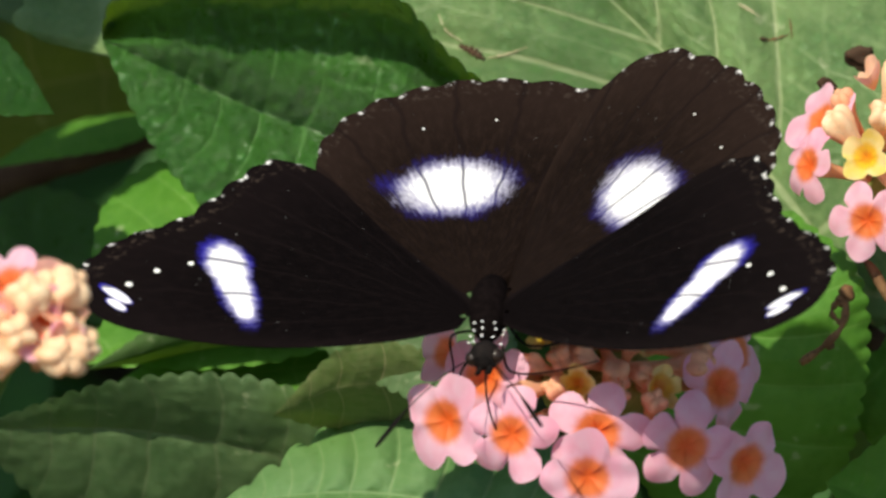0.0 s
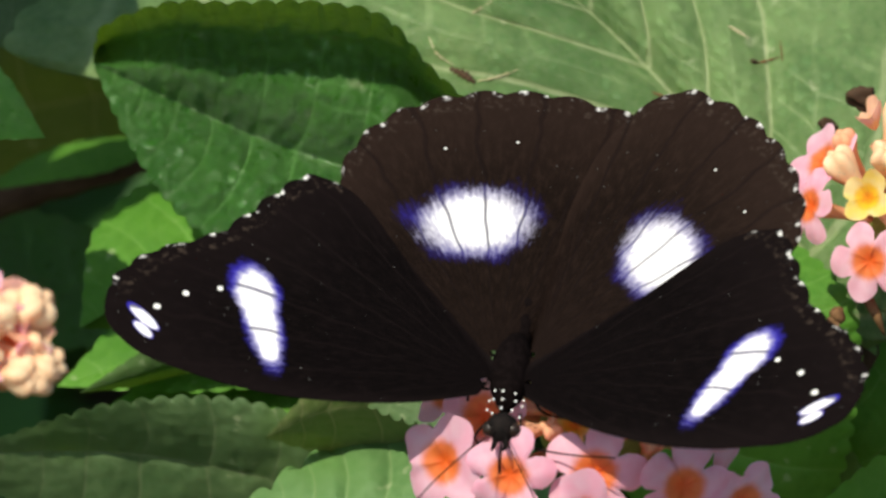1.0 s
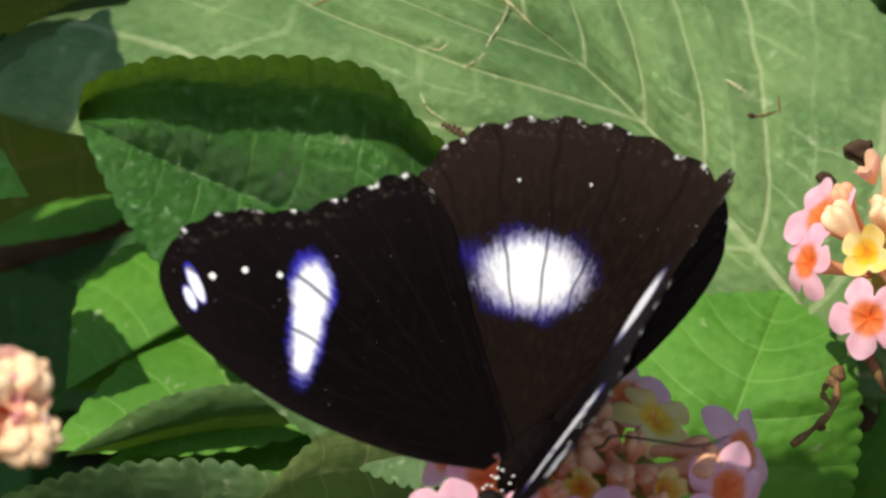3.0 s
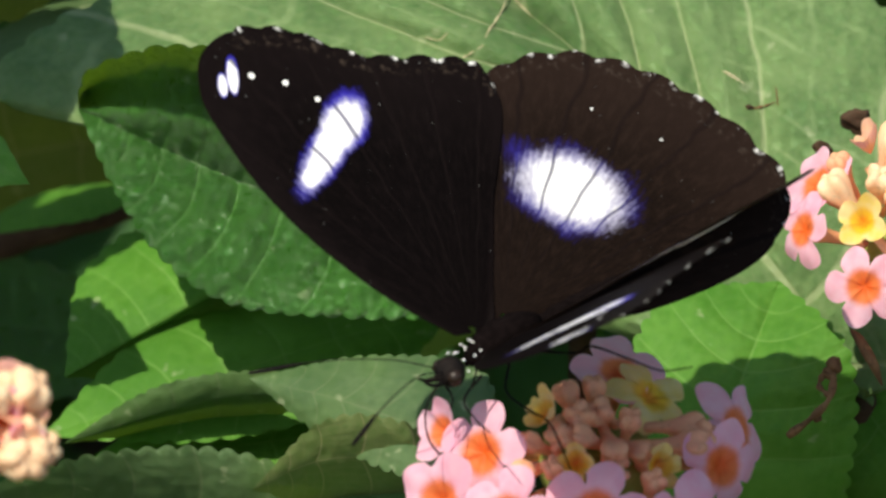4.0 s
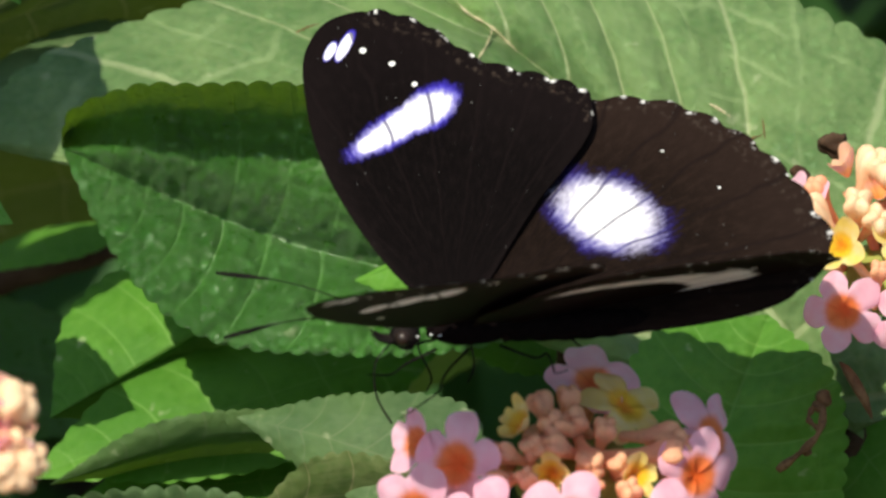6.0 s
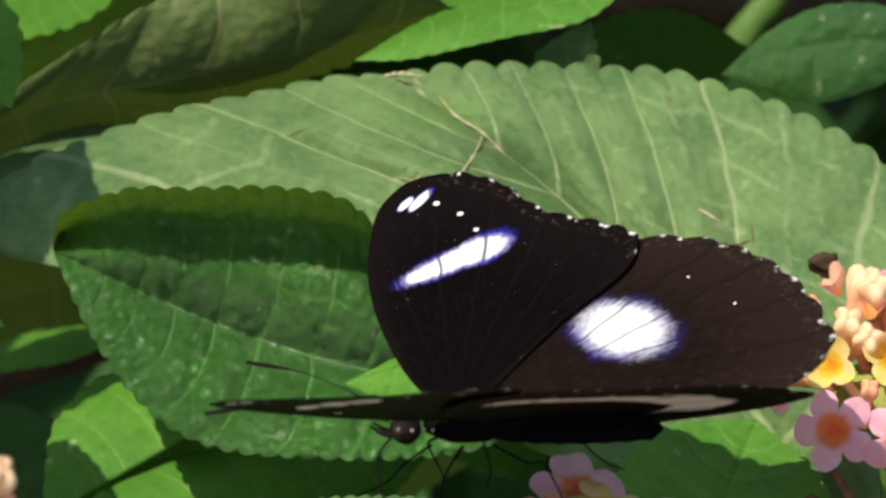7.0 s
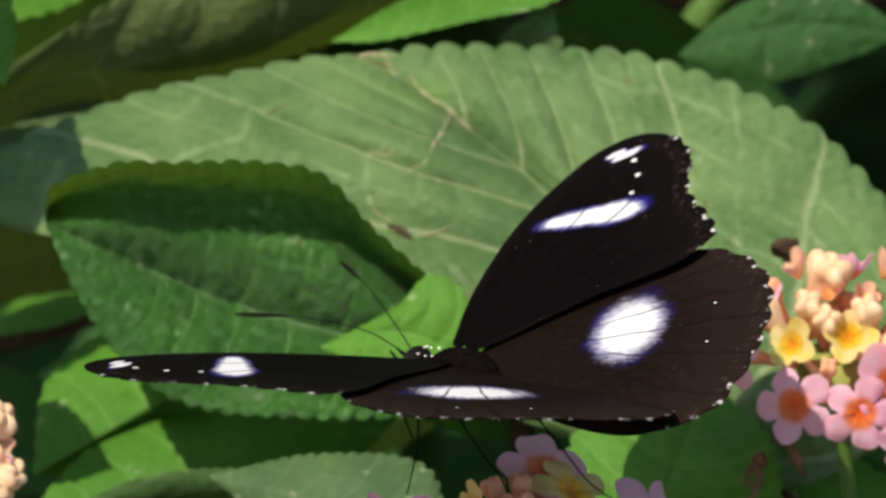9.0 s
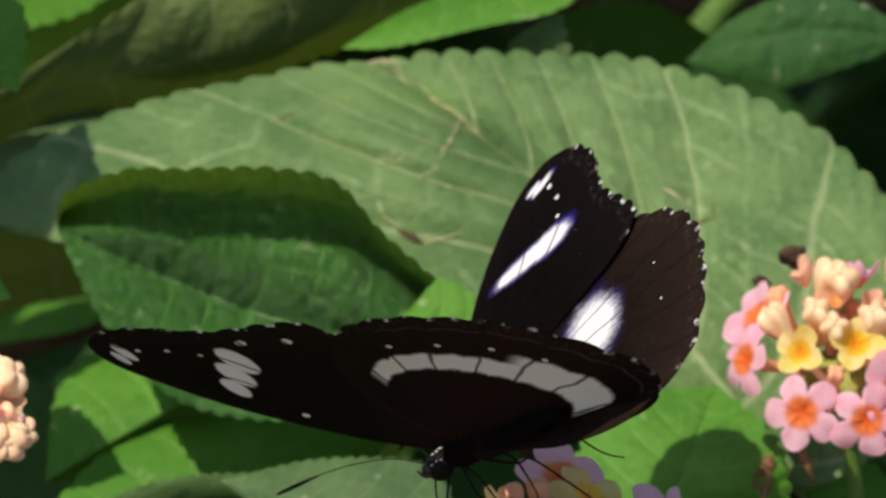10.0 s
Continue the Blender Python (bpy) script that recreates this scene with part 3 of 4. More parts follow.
    # two leaves beyond the view, added only to cast shade on the shrub
    leaf("unseen green leaf added to shade the shrub", GREEN, bush,
         [(-1033, -390, 0.0), (-783, -350, 0.0), (-483, -250, 0.0), (-183, -160, 0.0)],
         [(-1033, -390, 0.0), (-783, -150, -0.006), (-443, -30, -0.006), (-183, -160, 0.0)],
         [(-1033, -390, 0.0), (-683, -590, 0.008), (-343, -490, 0.008), (-183, -160, 0.0)], teeth=(18, 18), tooth=12, n=(70, 14))
    leaf("unseen green leaf added to shade the shrub", GREEN, bush,
         [(1500, -120, 0.13), (1150, -480, 0.13), (800, -850, 0.13), (420, -1250, 0.13)],
         [(1500, -120, 0.13), (850, -240, 0.135), (450, -620, 0.135), (420, -1250, 0.13)],
         [(1500, -120, 0.13), (1600, -700, 0.125), (1150, -1150, 0.125), (420, -1250, 0.13)], teeth=(18, 18), tooth=12, n=(70, 14))
    # stems
    stalk("green square stem", STALK, bush, [(1440, -120, 0.15), (1380, 30, 0.15), (1310, 120, 0.152), (1200, 300, 0.155), (1150, 700, 0.15)], 0.0016, 0.0022)
    stalk("brown woody branch", WOOD, bush, [(900, 60, 0.19), (1150, 55, 0.19), (1400, 70, 0.19), (1800, 60, 0.19)], 0.0034, 0.0030)
    stalk("brown woody branch", WOOD, bush, [(-220, 800, 0.11), (-40, 730, 0.11), (130, 680, 0.11), (420, 590, 0.12)], 0.0022, 0.0018)
    stalk("green stem", STALK, bush, [(1210, 3000, 0.11), (1330, 1700, 0.10), (1440, 1250, 0.085), (1478, 1012, 0.024)], 0.0022, 0.0012)
    for x, y, top in ((-0.10, 0.25, (1480, 1010, 0.024)), (0.05, 0.30, (980, 800, 0.026)), (0.16, 0.28, (1150, 700, 0.11)), (-0.2, 0.4, (-220, 800, 0.11)), (0.3, 0.4, (1800, 60, 0.19))):
        foot, end = Vector((x, y, GROUND - 0.01)), at(*top)
        p = [foot.lerp(end, k / 20) + Vector((0.02 * math.sin(k * 0.5 + x * 9), 0.10 * math.sin(math.pi * k / 20), 0.015 * math.sin(k * 0.4))) * math.sin(math.pi * k / 20) for k in range(21)]
        part("woody_stem", tube(p, [0.006 - 0.00023 * k for k in range(21)], 10), WOOD, bush, "woody brown stem rooted in the soil")
    return bush


# ---- the flower heads ----
def floret_mesh(lobes, size, cup, seed, half_open=0.0):
    """The flat of one small flower: rounded lobes round a sunken throat. It faces +z."""
    rng = random.Random(seed)
    pts, uvs = [], []
    turns, rings = 60, 9
    grow = [rng.uniform(0.82, 1.20) for _ in range(lobes)]
    tip = [rng.uniform(-0.28, 0.20) for _ in range(lobes)]
    for i in range(rings + 1):
        r = i / rings
        row, ur = [], []
        for k in range(turns):
            a = 2 * math.pi * k / turns
            c = abs(math.cos(a * lobes / 2))
            g = grow[int(((a * lobes / 2 + math.pi / 2) / math.pi)) % lobes]
            w = tip[int(((a * lobes / 2 + math.pi / 2) / math.pi)) % lobes]
            edge = size * (0.54 + 0.46 * c**0.55 * g) * (1 + 0.03 * math.sin(7 * a + seed))
            x = r * edge
            z = size * (-0.13 * math.exp(-((r / 0.30) ** 2)) + cup * r * r + w * c * r**3 + 0.05 * math.sin(3 * a + seed) * r * r + 0.035 * math.sin(9 * a + seed) * r**3 - 0.10 * r**4)
            shrink = 1 - 0.55 * half_open * r
            row.append((x * math.cos(a) * shrink, x * math.sin(a) * shrink, z + half_open * 0.75 * x))
            ur.append((r * edge / size, a))
        pts.append(row)
        uvs.append(ur)
    bm = grid_mesh(pts, uvs, "petal", closed=True)
    me = bpy.data.meshes.new("floret")
    bm.to_mesh(me)
    bm.free()
    for p in me.polygons:
        p.use_smooth = True
    return me


def solid(bm, name, material):
    me = bpy.data.meshes.new(name)
    bm.to_mesh(me)
    bm.free()
    me.materials.append(material)
    for p in me.polygons:
        p.use_smooth = True
    return me


FLORETS = {}
for shade, mat in (("pink", PINK), ("yellow", YELLOW), ("peach", PEACH)):
    for kind in range(3):
        me = floret_mesh((5, 4, 5)[kind], 0.0051, (0.05, 0.16, -0.02)[kind], 11 * kind + 3, 0.0)
        me.materials.append(mat)
        FLORETS[shade, kind] = me
    me = floret_mesh(4, 0.0036, 0.2, 71, 0.8)
    me.materials.append(mat)
    FLORETS[shade, 3] = me
    me = floret_mesh(4, 0.0043, 0.22, 37, 0.35)
    me.materials.append(mat)
    FLORETS[shade, 4] = me
NECK = solid(tube([(0, 0, -0.0130 + 0.0011 * k) for k in range(11)], [0.0005, 0.0005, 0.00055, 0.0006, 0.0006, 0.00065, 0.0007, 0.0008, 0.0009, 0.0011, 0.0013], 10), "tube", TUBE)


def bud_mesh():
    """A closed bud: thin neck and a puffed, four-cornered top with a cross-shaped seam."""
    profile = ((-0.008, 0.5), (-0.006, 0.5), (-0.004, 0.6), (-0.002, 0.7), (-0.0006, 0.95), (0.0004, 1.35), (0.0013, 1.62), (0.0021, 1.62), (0.0027, 1.35), (0.0030, 0.85), (0.0029, 0.35), (0.0026, 0.05))
    pts, uvs = [], []
    for k, (z, r) in enumerate(profile):
        puff = min(1.0, max(0.0, (k - 3) / 3))
        row = [(r * 0.001 * (1 + 0.20 * puff * math.cos(4 * a)) * math.cos(a), r * 0.001 * (1 + 0.20 * puff * math.cos(4 * a)) * math.sin(a), z + 0.00035 * puff * abs(math.cos(2 * a)))
               for a in (2 * math.pi * j / 24 for j in range(24))]
        pts.append(row)
        uvs.append([(k / 11, j / 24) for j in range(24)])
    return grid_mesh(pts, uvs, "petal", closed=True)


CLUB, SMALL_CLUB = solid(bud_mesh(), "bud", BUD), solid(bud_mesh(), "bud", ROSY)


def flower_head(label, centre, depth, florets, buds, stem_to, stem_label, lean=0.3, scale=1.0, list_to_side=0.0):
    """A domed head: florets (u, v, shade, kind, lift) and buds (u, v, size) set round a centre (u, v, radius) of the plan."""
    cu, cv, radius = centre
    heart = at(cu, cv, depth)
    head = tagged(new("lantana_flower_head"), label, "flower", group="lantana flower heads")
    head.matrix_world = Matrix.Translation(heart)

    def placed(u, v, lift):
        x, y = (u - cu) / radius, (cv - v) / radius
        z = math.sqrt(max(0.06, 1.25 - x * x - y * y)) * 0.55 - lean * y - list_to_side * x
        side = Vector((x, y, z + lift))
        place = VIEW.to_3x3() @ (Vector((x, y, z)) * radius * STEP * (1 + depth))
        axis = (VIEW.to_3x3() @ side).normalized()
        turn = axis.to_track_quat("Z", "Y").to_matrix().to_4x4()
        return Matrix.Translation(place) @ turn

    rng = random.Random(int(cu))
    for u, v, shade, kind, lift in florets:
        ob = tagged(new("floret", FLORETS[shade, kind]), {"pink": "pink floret with orange throat", "yellow": "yellow floret", "peach": "peach floret"}[shade])
        ob.parent = head
        ob.matrix_local = placed(u, v, lift) @ pose(0, 0, 0, 0, 0, rng.uniform(0, 360)) @ Matrix.Scale(scale * rng.uniform(0.93, 1.08), 4)
        neck = new("tube", NECK)
        neck.parent = ob
    for u, v, size in buds:
        ob = new("bud", CLUB if size > 0.9 else SMALL_CLUB)
        ob.parent = head
        ob.matrix_local = placed(u, v, 0.2) @ pose(0, 0, 0, rng.uniform(-32, 32), rng.uniform(-32, 32), rng.uniform(0, 90)) @ Matrix.Scale(size * rng.uniform(0.85, 1.15), 4)
    base = VIEW.to_3x3() @ Vector((0, 0, -0.002))
    bm = bmesh.new()
    bmesh.ops.create_uvsphere(bm, u_segments=14, v_segments=8, radius=radius * STEP * 0.40)
    for vert in bm.verts:
        vert.co.z *= 0.7
        vert.co += base + 0.0003 * Vector(noise.noise_vector(vert.co * 900))
    part("receptacle", bm, CALYX, head, "yellow-green receptacle")
    foot = at(*stem_to) - heart
    way = [base + (foot - base) * (k / 16) + 0.004 * math.sin(math.pi * k / 16) * RIGHT for k in range(17)]
    part("stem", tube(way, [0.0009] * 17, 8), STALK, head, stem_label)
    return head


def build_flowers():
    middle = flower_head(
        "pink, orange and yellow lantana head under the butterfly", (1010, 1085, 265), -0.036,
        [(801, 1062, "pink", 0, 0.8), (738, 1028, "pink", 4, 0.8), (848, 1166, "pink", 2, 0.9), (730, 1145, "pink", 1, 0.9),
         (1002, 1162, "pink", 0, 0.9), (985, 1238, "pink", 1, 0.5), (1163, 1190, "pink", 2, 0.9), (1270, 1222, "pink", 1, 0.7),
         (1229, 1088, "pink", 0, 1.0), (1258, 1024, "pink", 2, 0.9), (1104, 965, "yellow", 0, 0.5), (1048, 925, "pink", 1, 0.8),
         (1113, 1083, "yellow", 3, 0.8), (970, 1078, "yellow", 3, 0.7), (922, 1000, "yellow", 3, 0.3)],
        [(900, 1050, 0.8), (940, 1030, 0.8), (980, 1010, 0.8), (1020, 1000, 0.85), (1060, 1020, 0.8), (1030, 1050, 0.8), (990, 1040, 0.75), (1070, 1060, 0.8),
         (1150, 1020, 0.75), (1150, 1050, 0.8), (1040, 1095, 0.7), (890, 1090, 0.7), (1100, 1120, 0.7), (930, 1095, 0.7), (1180, 1040, 0.7), (1000, 970, 0.7), (960, 980, 0.7)],
        (1010, 2600, 0.03), "green flower stalk", 1.25, 0.97, 0.25)
    right = flower_head(
        "pink and yellow lantana head with peach buds", (1560, 745, 220), 0.004,
        [(1396, 618, "pink", 1, 0.3), (1370, 700, "pink", 0, 0.3), (1476, 686, "yellow", 4, 0.8), (1580, 672, "yellow", 4, 0.7),
         (1476, 800, "pink", 0, 0.9), (1600, 815, "pink", 2, 0.9), (1590, 560, "pink", 3, 0.0), (1660, 760, "pink", 1, 0.6), (1690, 640, "yellow", 4, 0.4), (1700, 860, "pink", 0, 0.4),
         (1490, 560, "peach", 3, 0.1), (1545, 600, "peach", 3, 0.4), (1650, 560, "peach", 3, 0.1), (1610, 610, "peach", 3, 0.3)],
        [(1445, 645, 0.95), (1505, 625, 0.95), (1535, 645, 0.92), (1560, 570, 0.95), (1620, 640, 0.92), (1540, 740, 0.7), (1525, 570, 0.92), (1445, 600, 0.8), (1650, 690, 0.92)],
        (1560, 2400, 0.05), "brownish flower stalk", 0.3, 0.86)
    for u, v, size in ((1472, 508, 0.0016), (1406, 556, 0.0010)):
        bm = bmesh.new()
        bmesh.ops.create_icosphere(bm, subdivisions=3, radius=size)
        for vert in bm.verts:
            vert.co = Vector((vert.co.x, 0.5 * vert.co.y, 0.8 * vert.co.z)) * (1 + 0.7 * noise.noise(vert.co * 900)) + at(u, v, 0.012) - at(1560, 745, 0.004)
        part("withered_bract", bm, WOOD, right, "dark withered bract")
    left = flower_head(
        "peach lantana head still mostly in bud", (-70, 1042, 112), -0.105,
        [(-24, 1000, "peach", 4, 0.2), (-84, 985, "pink", 4, 0.2), (-138, 1010, "peach", 4, 0.3), (-40, 1048, "pink", 4, 0.7), (-112, 1060, "peach", 4, 0.7), (8, 1030, "peach", 3, 0.6), (-4, 1072, "pink", 3, 0.7)],
        [(24, 1092, 1.0), (12, 1052, 1.0), (-10, 1010, 1.05), (-4, 1088, 1.0), (-50, 1026, 1.15), (-80, 1066, 1.1), (-62, 1004, 1.2), (-28, 1108, 1.0),
         (-110, 1036, 1.1), (-120, 1088, 1.1), (-150, 1056, 1.1), (-86, 1110, 1.0), (-48, 990, 1.0)],
        (-420, 1500, 0.03), "green flower stalk")
    return middle, right, left


def build_dry_bits():
    twig = tagged(new("dry_flower_stalk"), "withered brown flower stalk beside the leaf", "dead stalk")
    twig.matrix_world = Matrix.Translation(at(1400, 1010, 0.0))
    home = twig.matrix_world.inverted()
    for pts, r in (([(1345, 1075, 0.0), (1390, 1040, -0.001), (1420, 1005, -0.001), (1428, 950, 0.0)], 0.00036), ([(1420, 1005, -0.001), (1400, 985, 0.0), (1412, 958, 0.0)], 0.00028)):
        p = [home @ at(*q) for q in spline(pts, 14)]
        part("stalk", tube(p, [r * (1 + 0.35 * math.sin(k * 1.3)) for k in range(15)], 8), DRY, twig)
    for u, v, size in ((1428, 948, 0.0009), (1418, 962, 0.0007), (1395, 1040, 0.0006)):
        bm = bmesh.new()
        bmesh.ops.create_icosphere(bm, subdivisions=2, radius=size)
        for vert in bm.verts:
            vert.co = (vert.co * (1 + 0.4 * noise.noise(vert.co * 1500))) + (home @ at(u, v, 0.0))
        part("withered_calyx", bm, DRY, twig)
    sliver = tagged(new("dry_bract"), "thin dark withered bract hanging from a stalk", "dead bract")
    sliver.matrix_world = Matrix.Translation(at(1490, 940, 0.0))
    home = sliver.matrix_world.inverted()
    p = [home @ at(*q) for q in spline([(1455, 885, 0.0), (1472, 905, 0.0), (1495, 945, -0.001), (1512, 985, 0.0)], 14)]
    part("bract", tube(p, [0.0001 + 0.0005 * math.sin(math.pi * k / 14) for k in range(15)], 8), DRY, sliver)


# ---- the butterfly ----
MM = 0.001


def wing_material(name, hinge, spots, dots, veins, fringe, band=(), brown=(0.0028, 0.0018, 0.0018), lustre=0.95, through=0.25):
    """A wing: velvet black-brown scales, white patches with a violet rim, thin dark veins, a white-flecked fringe.
    UV 'wing': place on the wing in cm; UV 'edge': run along the outline, distance from the root."""
    n = Nodes(name)
    uv, x, y = n.uv("wing")
    uv2, run, out = n.uv("edge")
    scales = n.noise(45, 3, uv, 0.7)
    fuzz = n.noise(16, 3, uv, 0.75)
    root = n.math("SQRT", n.math("ADD", n.math("MULTIPLY", x, x), n.math("MULTIPLY", y, y)))
    ang = n.math("ARCTAN2", n.math("SUBTRACT", y, hinge[1] / 10), n.math("SUBTRACT", x, hinge[0] / 10))
    comb = n.noise(6, 3, n.node("ShaderNodeCombineXYZ", n.math("MULTIPLY", ang, 7.0), n.math("MULTIPLY", root, 0.9)).outputs[0], 0.7)
    fuzz = n.math("ADD", n.math("MULTIPLY", fuzz, 0.35), n.math("MULTIPLY", comb, 0.65))
    bent = n.math("ADD", n.math("MULTIPLY", ang, veins), n.math("MULTIPLY", n.noise(2.2, 1, uv), 0.3))
    line = n.step(n.math("ABSOLUTE", n.math("SUBTRACT", n.math("FRACT", bent), 0.5)), 0.060, 0.022)
    colour = n.mix(n.step(scales, 0.35, 0.75), tuple(0.6 * c for c in brown), tuple(1.5 * c for c in brown))
    edge_brown = n.step(out, 0.55, 0.98)
    colour = n.mix(n.math("MULTIPLY", edge_brown, 0.6), colour, tuple(3.0 * c for c in brown))
    colour = n.mix(n.math("MULTIPLY", n.step(comb, 0.42, 0.72), 0.5), colour, tuple(3.2 * c for c in brown))
    white, rim, core = 0.0, 0.0, 0.0
    for sx, sy, a, b, turn, fade in spots:
        dx, dy = n.math("SUBTRACT", x, sx / 10), n.math("SUBTRACT", y, sy / 10)
        c, s = math.cos(turn), math.sin(turn)
        p = n.math("ADD", n.math("MULTIPLY", dx, 10 * c / a), n.math("MULTIPLY", dy, 10 * s / a))
        q = n.math("ADD", n.math("MULTIPLY", dx, -10 * s / b), n.math("MULTIPLY", dy, 10 * c / b))
        far = n.math("SQRT", n.math("ADD", n.math("MULTIPLY", p, p), n.math("MULTIPLY", q, q)))
        far = n.math("ADD", far, n.math("MULTIPLY", n.math("SUBTRACT", fuzz, 0.5), 1.0 * fade))
        white = n.math("MAXIMUM", white, n.step(far, 1.0 + 0.22 * fade, 1.0 - 0.42 * fade))
        core = n.math("MAXIMUM", core, n.step(far, 1.0 + 0.08 * fade, 1.0 - 0.38 * fade))
        skew = n.math("ADD", far, n.math("MULTIPLY", n.math("SUBTRACT", n.noise(1.6, 1, uv), 0.42), 1.3 * fade))
        rim = n.math("MAXIMUM", rim, n.step(skew, 1.0 + 0.50 * fade, 1.0 - 0.08 * fade))
    patch, white = white, 0.0
    for sx, sy, a in dots:
        dx, dy = n.math("SUBTRACT", x, sx / 10), n.math("SUBTRACT", y, sy / 10)
        far = n.math("SQRT", n.math("ADD", n.math("MULTIPLY", dx, dx), n.math("MULTIPLY", dy, dy)))
        white = n.math("MAXIMUM", white, n.step(far, a / 10, a / 13))
    for lo, hi, r0, r1 in band:
        inside = n.math("MULTIPLY", n.step(run, lo, lo + 0.04), n.step(run, hi, hi - 0.04))
        ring = n.math("ADD", out, n.math("MULTIPLY", n.math("SUBTRACT", fuzz, 0.5), 0.05))
        inside = n.math("MULTIPLY", inside, n.math("MULTIPLY", n.step(ring, r0, r0 + 0.03), n.step(ring, r1, r1 - 0.03)))
        white = n.math("MAXIMUM", white, inside)
    gaps = n.math("SUBTRACT", 1.0, n.math("MULTIPLY", line, 0.8))
    white, patch = n.math("MULTIPLY", white, gaps), n.math("MULTIPLY", patch, gaps)
    f0, f1, count = fringe
    rows = n.math("MULTIPLY", n.step(run, f0, f0 + 0.01), n.step(run, f1, f1 - 0.01))
    fleck = n.step(n.math("ABSOLUTE", n.math("SUBTRACT", n.math("FRACT", n.math("MULTIPLY", run, count)), 0.5)), 0.24, 0.04)
    rare = n.step(n.noise(9, 2, uv), 0.58 - 0.004 * count, 0.72 - 0.004 * count)
    fleck = n.math("MULTIPLY", n.math("MULTIPLY", n.math("MULTIPLY", fleck, rare), rows), n.step(out, 0.980, 0.990))
    white = n.math("MAXIMUM", white, n.math("MULTIPLY", fleck, 0.85))
    mottle = n.math("MULTIPLY", n.math("MULTIPLY", n.step(n.noise(13, 3, uv), 0.50, 0.66), rows), n.math("MULTIPLY", n.step(out, 0.925, 0.945), n.step(out, 0.985, 0.965)))
    colour = n.mix(n.math("MULTIPLY", mottle, 0.7), colour, (0.05, 0.036, 0.028))
    stray = n.math("MULTIPLY", n.step(n.noise(22, 1, uv), 0.765, 0.78), n.step(out, 0.3, 0.6))
    white = n.math("MAXIMUM", white, n.math("MULTIPLY", stray, 0.14))
    colour = n.mix(n.math("MULTIPLY", rim, 0.07 * lustre), colour, (0.075, 0.050, 0.60))
    colour = n.mix(n.math("MULTIPLY", line, 0.5), colour, (0.008, 0.005, 0.005))
    pale = n.mix(core, (0.78, 0.75, 0.90), (0.93, 0.92, 0.93)) if lustre else (0.92, 0.91, 0.92)
    colour = n.mix(patch, colour, pale)
    colour = n.mix(white, colour, (0.90, 0.89, 0.86))
    n.bump(n.math("ADD", n.math("MULTIPLY", scales, 0.5), n.math("MULTIPLY", line, 0.5)), 0.35, 0.00012)
    mat = n.finish(colour, 0.6, 0.03, through, colour)
    if lustre:
        # the violet shows where the scales mirror the sun
        gloss = n.node("ShaderNodeBsdfGlossy")
        gloss.inputs["Color"].default_value, gloss.inputs["Roughness"].default_value = (0.15, 0.10, 1.0, 1), 0.36
        body = n.out.inputs[0].links[0].from_socket
        share = n.math("MULTIPLY", n.math("MULTIPLY", rim, n.math("SUBTRACT", 1.0, n.math("MULTIPLY", core, 0.85))), 0.75 * lustre)
        n.tree.links.new(n.node("ShaderNodeMixShader", share, body, gloss.outputs[0]).outputs[0], n.out.inputs[0])
    return mat


FORE_OUT = [(0.0, 1.8, 4.2), (0.08, 7.0, 9.9), (0.18, 15.7, 16.6), (0.29, 24.8, 20.7), (0.38, 32.0, 21.9), (0.43, 35.6, 20.4), (0.48, 37.5, 16.2), (0.53, 36.7, 11.4), (0.60, 32.6, 4.6), (0.67, 30.9, -2.8), (0.72, 29.5, -6.9), (0.76, 26.0, -8.0), (0.86, 15.0, -4.0), (1.0, 1.8, 0.2)]
HIND_OUT = [(0.0, 1.8, 0.5), (0.12, 11.0, 1.6), (0.24, 22.2, -1.6), (0.32, 27.4, -7.4), (0.42, 28.7, -15.2), (0.52, 26.1, -22.2), (0.62, 21.1, -28.4), (0.7, 16.0, -32.4), (0.78, 9.8, -34.5), (0.84, 4.2, -30.5), (0.92, 0.6, -18.0), (1.0, 0.4, -3.0)]
FORE_HINGE, HIND_HINGE = (1.8, 2.0, 0.9), (1.8, -1.5, 0.8)
SLANT = radians(-12)
STREAK = math.atan2(8.1, -8.3)
FORE_SPOTS = [(23.4, 10.8, 5.6, 1.7, STREAK, 0.9), (25.4, 8.8, 3.5, 2.15, STREAK, 0.8), (20.8, 13.4, 1.9, 1.1, STREAK, 0.7), (32.5, 18.2, 2.0, 0.6, SLANT, 0.4), (31.7, 19.5, 1.3, 0.5, SLANT, 0.4)]
FORE_DOTS = [(30.9, 13.1, 0.36), (32.2, 16.3, 0.40), (28.6, 10.4, 0.32)]
HIND_SPOTS = [(13.8, -12.3, 5.7, 3.9, math.atan2(-0.9, -0.58), 1.0)]
FORE_TOP = wing_material("forewing_upper", FORE_HINGE, FORE_SPOTS, FORE_DOTS, 5.2, (0.46, 0.76, 26))
HIND_TOP = wing_material("hindwing_upper", HIND_HINGE, HIND_SPOTS, [(22.0, -17.0, 0.16), (17.5, -23.0, 0.16)], 4.6, (0.30, 0.84, 30), (), (0.0088, 0.0052, 0.0040), 0.5)
